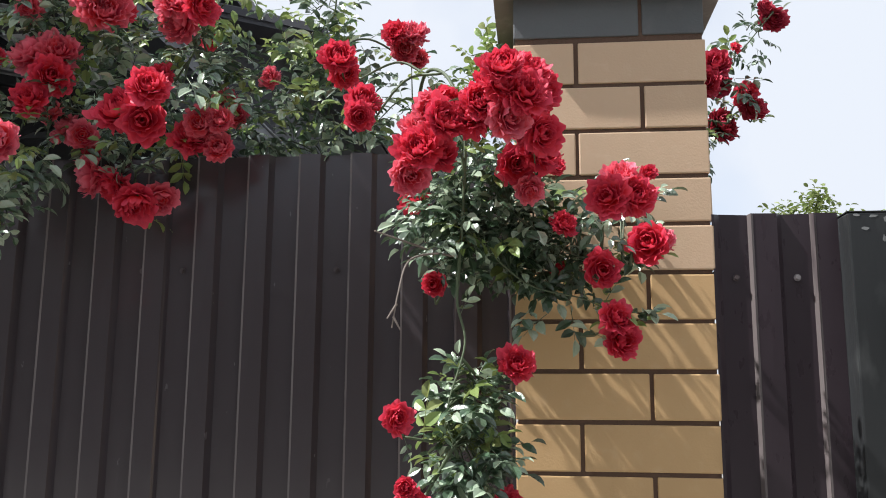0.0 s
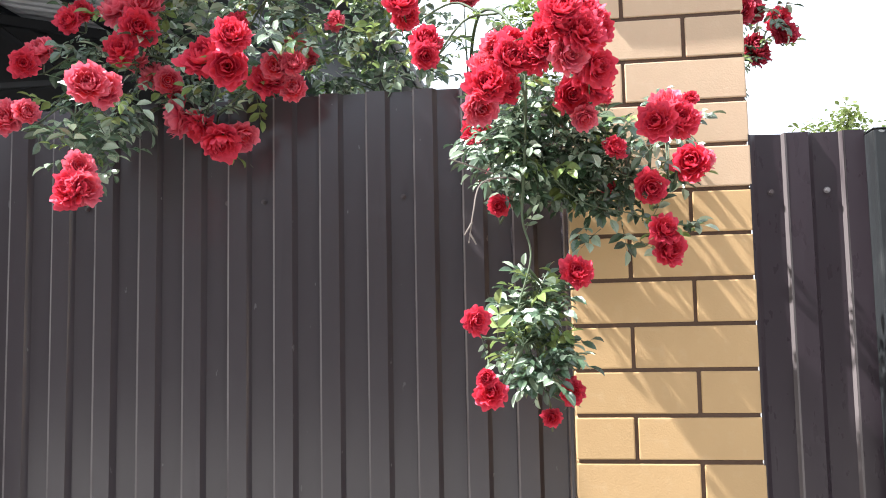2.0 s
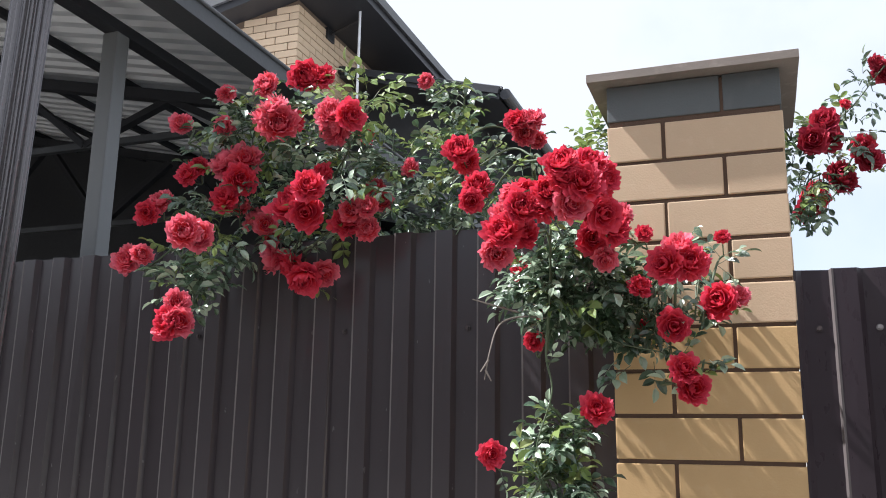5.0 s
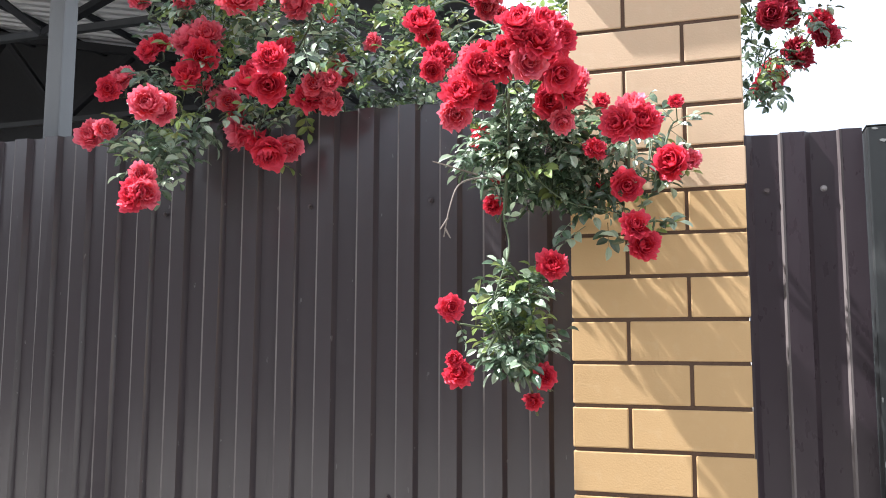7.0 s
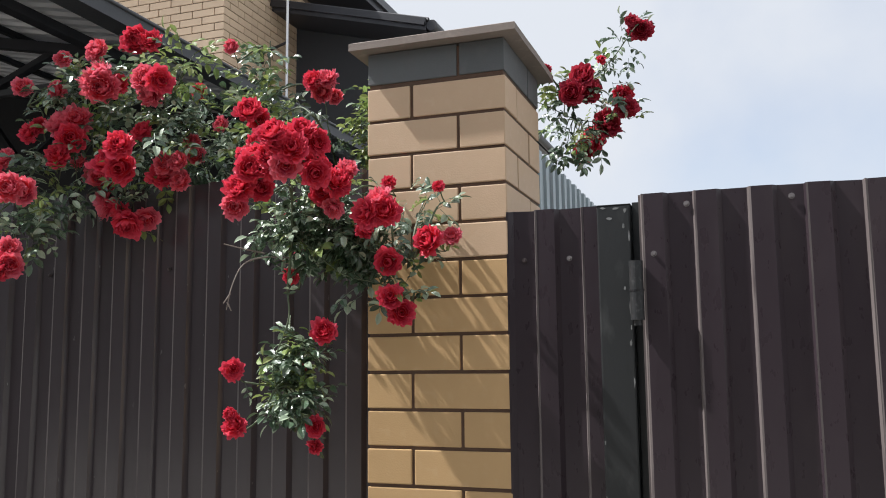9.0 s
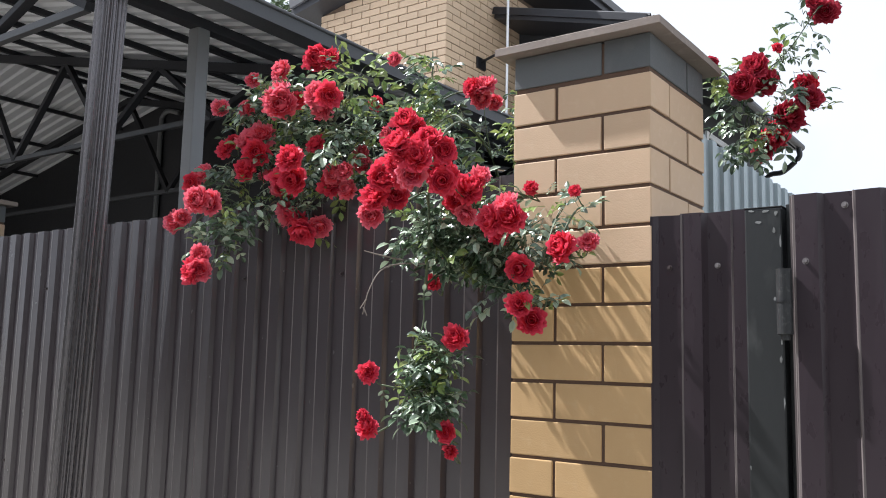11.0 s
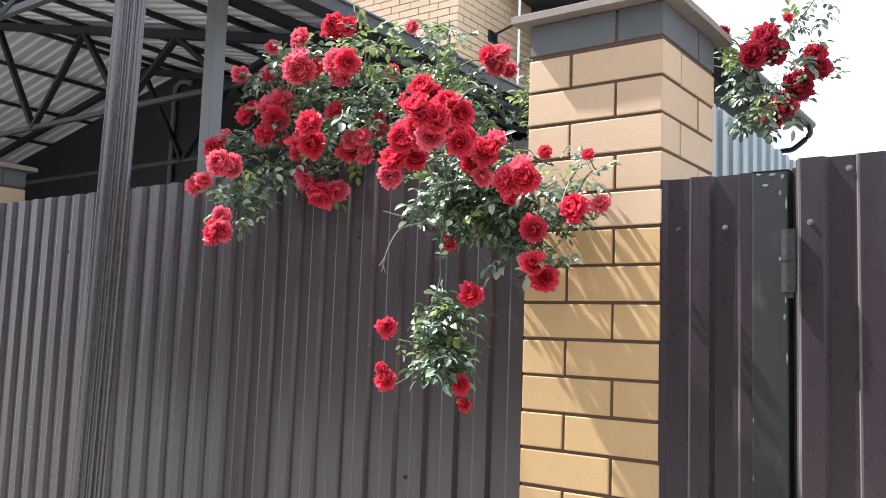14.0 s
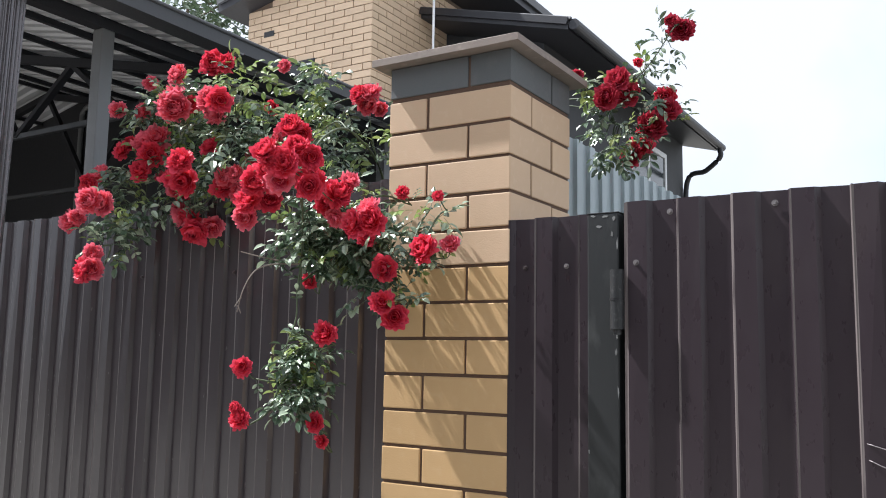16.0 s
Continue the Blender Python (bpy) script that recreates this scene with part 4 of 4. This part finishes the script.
blobs_over = [(-0.82, 0.12, 2.30, 0.34, 0.20, 0.16, 112, 0.16), (-1.08, -0.03, 2.16, 0.09, 0.08, 0.12, 32, 0.2), (-0.98, 0.03, 2.48, 0.14, 0.10, 0.10, 44, 0.28),
              (-0.50, 0.16, 2.32, 0.22, 0.14, 0.14, 56, 0.42), (-0.46, 0.2, 2.50, 0.11, 0.1, 0.12, 24, 0.5), (-0.70, 0.05, 2.52, 0.12, 0.1, 0.06, 16, 0.75),
              (-1.06, -0.1, 2.04, 0.06, 0.05, 0.08, 13, 0.25), (-0.62, 0.25, 2.22, 0.35, 0.10, 0.08, 30, 0.08)]
rose_plant("climbing_rose", "climbing rose with clusters of red double blooms spilling over the fence", OVER_A + OVER_B + OVER_C, canes_over, blobs_over, BLOOMS, 11, pale=0.76, leaf_size=1.2)

# bush hanging before the pillar
HANG_A = [
    [(-0.356, -0.024, 2.324, 0.034), (-0.351, 0.028, 2.303, 0.03)],
    [(-0.288, -0.069, 2.216, 0.034), (-0.282, -0.149, 2.149, 0.027)],
    [(-0.006, -0.491, 2.11, 0.025), (0.038, -0.427, 2.129, 0.026), (0.007, -0.448, 2.042, 0.028), (-0.006, -0.464, 2.093, 0.026), (-0.062, -0.426, 2.056, 0.029), (-0.04, -0.444, 2.073, 0.023)],
    [(0.03, -0.462, 2.079, 0.03), (0.062, -0.40, 2.10, 0.026), (-0.028, -0.40, 2.125, 0.025), (0.055, -0.40, 2.03, 0.026)],
    [(-0.124, -0.386, 2.078, 0.026), (-0.09, -0.396, 2.084, 0.026), (-0.092, -0.431, 2.05, 0.026)],
    [(-0.137, -0.412, 2.014, 0.031), (-0.105, -0.359, 2.019, 0.026), (-0.148, -0.399, 1.97, 0.025), (-0.138, -0.371, 2.061, 0.026)],
    [(0.039, -0.375, 2.051, 0.029), (0.052, -0.288, 2.042, 0.032), (0.012, -0.285, 2.016, 0.028), (0.065, -0.255, 2.075, 0.022), (0.032, -0.27, 1.971, 0.022)],
]
HANG_B = [
    [(0.092, -0.219, 1.93, 0.025)],
    [(0.147, -0.359, 1.942, 0.028), (0.196, -0.346, 1.948, 0.028), (0.172, -0.33, 1.986, 0.025)],
    [(0.082, -0.053, 2.076, 0.021)],
    [(0.244, -0.132, 2.038, 0.017)],
    [(0.23, -0.183, 1.902, 0.034), (0.268, -0.109, 1.921, 0.023)],
    [(0.152, -0.225, 1.846, 0.03), (0.078, -0.096, 1.873, 0.016)],
    [(0.173, -0.257, 1.766, 0.028), (0.186, -0.222, 1.73, 0.031)],
    [(0.01, -0.273, 1.692, 0.032)],
    [(-0.166, -0.367, 1.604, 0.026)],
    [(-0.089, -0.2, 1.598, 0.022)],
    [(-0.146, -0.397, 1.483, 0.027), (-0.151, -0.402, 1.507, 0.015)],
    [(-0.005, -0.278, 1.473, 0.026)],
    [(-0.047, -0.203, 1.419, 0.02)],
    [(-0.195, -0.051, 2.015, 0.033)],
    [(-0.146, -0.088, 1.908, 0.022)],
    [(-0.141, -0.163, 1.831, 0.023)],
]
canes_hang = [(0.010, [(-0.25, 0.5, 0.0), (-0.25, 0.45, 1.5), (-0.24, 0.33, 2.15), (-0.2, 0.1, 2.3), (-0.13, -0.12, 2.24), (-0.08, -0.26, 2.1), (-0.08, -0.26, 1.95), (-0.09, -0.25, 1.80)]),
              (0.005, [(-0.08, -0.25, 1.95), (-0.09, -0.26, 1.80), (-0.075, -0.28, 1.72), (-0.10, -0.3, 1.62), (-0.09, -0.31, 1.56)]),
              (0.005, [(-0.09, -0.24, 2.08), (0.0, -0.22, 1.95), (0.1, -0.19, 1.88), (0.2, -0.18, 1.86)]),
              (0.004, [(-0.08, -0.24, 1.92), (0.02, -0.2, 1.83), (0.12, -0.2, 1.80), (0.18, -0.2, 1.77)]),
              (0.005, [(-0.24, 0.33, 2.15), (-0.24, 0.25, 2.3), (-0.24, 0.22, 2.40)]),
              (0.004, [(-0.2, 0.35, 2.1), (-0.08, 0.3, 2.3), (-0.03, 0.28, 2.42)])]
blobs_hang = [(-0.045, -0.19, 1.94, 0.10, 0.08, 0.09, 120, 0.05), (0.07, -0.16, 1.90, 0.12, 0.06, 0.07, 52, 0.05), (-0.12, -0.27, 1.94, 0.05, 0.06, 0.07, 22, 0.1), (-0.068, -0.27, 1.630, 0.032, 0.04, 0.055, 36, 0.2),
              (-0.065, -0.30, 1.535, 0.042, 0.045, 0.045, 36, 0.12), (-0.05, -0.2, 2.04, 0.11, 0.1, 0.07, 26, 0.06), (0.10, -0.19, 1.79, 0.08, 0.03, 0.02, 5, 0.1),
              (-0.075, 0.20, 2.31, 0.055, 0.05, 0.14, 60, 0.9), (0.16, -0.13, 2.00, 0.09, 0.05, 0.05, 12, 0.25), (-0.27, 0.16, 2.27, 0.08, 0.1, 0.06, 6, 0.2)]
dry = [[(-0.09, -0.25, 1.866), (-0.125, -0.31, 1.862), (-0.160, -0.34, 1.845), (-0.170, -0.37, 1.795), (-0.178, -0.38, 1.738)], [(-0.172, -0.374, 1.775), (-0.185, -0.382, 1.752)], [(-0.176, -0.38, 1.755), (-0.165, -0.38, 1.735)],
       [(-0.14, -0.28, 1.875), (-0.18, -0.32, 1.885), (-0.215, -0.34, 1.895)]]
rose_plant("climbing_rose", "climbing rose with red double blooms hanging down before the brick pillar", HANG_A + HANG_B, canes_hang, blobs_hang, BLOOMS, 23, 3, dry, 0.12)

# spray behind the pillar
SPRAY_A = [
    [(0.501, 0.449, 2.47, 0.041)],
    [(0.468, 0.438, 2.415, 0.041)],
    [(0.51, 0.506, 2.435, 0.043)],
    [(0.605, 0.582, 2.428, 0.039)],
    [(0.617, 0.566, 2.391, 0.038)],
    [(0.554, 0.623, 2.363, 0.043), (0.476, 0.717, 2.329, 0.043)],
    [(0.457, 0.687, 2.287, 0.037)],
    [(0.648, 0.517, 2.646, 0.021), (0.673, 0.531, 2.615, 0.035)],
    [(0.406, 0.378, 2.474, 0.019)],
    [(0.558, 0.477, 2.517, 0.015)],
]
canes_spray = [(0.007, [(0.12, 0.64, 0.0), (0.12, 0.62, 1.6), (0.13, 0.6, 2.38), (0.25, 0.57, 2.46), (0.42, 0.54, 2.45), (0.55, 0.53, 2.50), (0.66, 0.51, 2.62)]),
               (0.005, [(0.13, 0.62, 2.2), (0.18, 0.6, 2.44), (0.32, 0.58, 2.44), (0.45, 0.58, 2.37), (0.55, 0.585, 2.35)])]
blobs_spray = [(0.44, 0.55, 2.37, 0.08, 0.09, 0.12, 26, 0.15), (0.46, 0.57, 2.30, 0.06, 0.06, 0.05, 7, 0.15), (0.55, 0.52, 2.48, 0.05, 0.05, 0.07, 7, 0.2), (0.61, 0.51, 2.56, 0.05, 0.04, 0.07, 7, 0.1), (0.42, 0.5, 2.46, 0.05, 0.05, 0.06, 10, 0.2)]
rose_plant("climbing_rose", "climbing rose spray with dark red blooms rising behind the pillar", SPRAY_A, canes_spray, blobs_spray, BLOOMS_DARK, 31, 2, (), 0.1)


# ---- trees ----
def tree(name, label, at, height, crown, leaves, leaf, seed, foliage):
    rnd = random.Random(seed)
    t = thing(name, label, "tree", at)
    v, f = [], []
    tips = []
    trunk = smooth_path([(0, 0, 0), (0.05, 0.03, height * 0.35), (-0.03, 0.05, height * 0.7), (0.02, 0, height * 0.93)], 6)
    tube(trunk, 0.035 * height / 2, 0.02, v, f, 8)
    for k in range(22):
        p = trunk[rnd.randrange(len(trunk) // 2, len(trunk))]
        a = rnd.uniform(0, 6.28)
        e = p + Vector((math.cos(a) * crown[0] * rnd.uniform(0.5, 1), math.sin(a) * crown[0] * rnd.uniform(0.5, 1), crown[1] * rnd.uniform(-0.1, 0.6)))
        path = smooth_path([p, (p + e) / 2 + Vector((0, 0, 0.08)), e], 5)
        tube(path, 0.022, 0.005, v, f, 5)
        tips += path[3:]
    child("trunk", pydata("trunk", v, f, BARK), t)
    v, f = [], []
    for k in range(leaves):
        p = rnd.choice(tips) + Vector((rnd.gauss(0, 0.1), rnd.gauss(0, 0.1), rnd.gauss(0, 0.1))) * (crown[0] / 0.8)
        d = Vector((rnd.uniform(-1, 1), rnd.uniform(-1, 1), rnd.uniform(-0.6, 0.5))).normalized()
        n = Vector((rnd.uniform(-0.6, 0.6), rnd.uniform(-0.6, 0.6), 1))
        n = (n - d * n.dot(d)).normalized()
        leaflet(v, f, p, d, n, leaf * rnd.uniform(0.7, 1.2), leaf * 0.55)
    tagged(child("crown", pydata("crown", v, f, foliage), t), kind="stuff")
    return t


tree("tree", "green leafy tree top showing over the fence", (4.45, 12.2, 0), 4.55, (0.95, 0.7), 4200, 0.11, 3, TREE_LEAF_FRESH)
tree("tree", "green leafy tree beyond the gate", (6.3, 10.6, 0), 4.7, (0.75, 0.9), 2600, 0.11, 4, TREE_LEAF_FRESH)
tree("tree", "dark leafy tree behind the carport roof", (-7.55, 5.75, 0), 6.75, (1.35, 0.75), 3200, 0.11, 5, TREE_LEAF)

# ---- bricks of the house walls ----
HB = (brick_mesh("house_brick", 0.242, 0.10, 0.0665, BRICK_HOUSE, 0.003), brick_mesh("house_brick_side", 0.10, 0.242, 0.0665, BRICK_HOUSE, 0.003))
rnd = random.Random(77)
rest_v, rest_f = [], []


def lay(x, y, z, side):
    """One brick of the house wall; the courses near the roof are pieces of their own, the rest one mesh."""
    if z > 4.40:
        child("brick", HB[side], house, at=(x + rnd.uniform(-0.001, 0.001), y + rnd.uniform(-0.001, 0.001), z))
        return
    base = len(rest_v)
    rest_v.extend((x + v.co.x, y + v.co.y, z + v.co.z) for v in HB[side].vertices)
    rest_f.extend(tuple(base + k for k in p.vertices) for p in HB[side].polygons)


z, row = 5.80, 0
while z > 3.3:
    x = HX1 - 0.121 - 0.110 * (row % 2)
    while x > HX0 + 0.1:
        if z + 0.035 < main_roof(x - 0.1):
            lay(x, HY0 + 0.05, z, 0)
        x -= 0.252
    width = x + 0.121 - HX0
    if width > 0.03 and z + 0.035 < main_roof(HX0):
        base = len(rest_v)
        rest_v.extend((HX0 + width / 2 + v.co.x * width / 0.242, HY0 + 0.05 + v.co.y, z + v.co.z) for v in HB[0].vertices)
        rest_f.extend(tuple(base + k for k in p.vertices) for p in HB[0].polygons)
    y = HY0 + 0.121 + 0.110 * (1 - row % 2)
    while y < 6.5:
        if z + 0.035 < main_roof(HX1):
            lay(HX1 - 0.05, y, z, 1)
        y += 0.252
    z -= 0.0762
    row += 1
tagged(child("brickwork", pydata("brickwork", rest_v, rest_f, BRICK_HOUSE), house), kind="stuff")
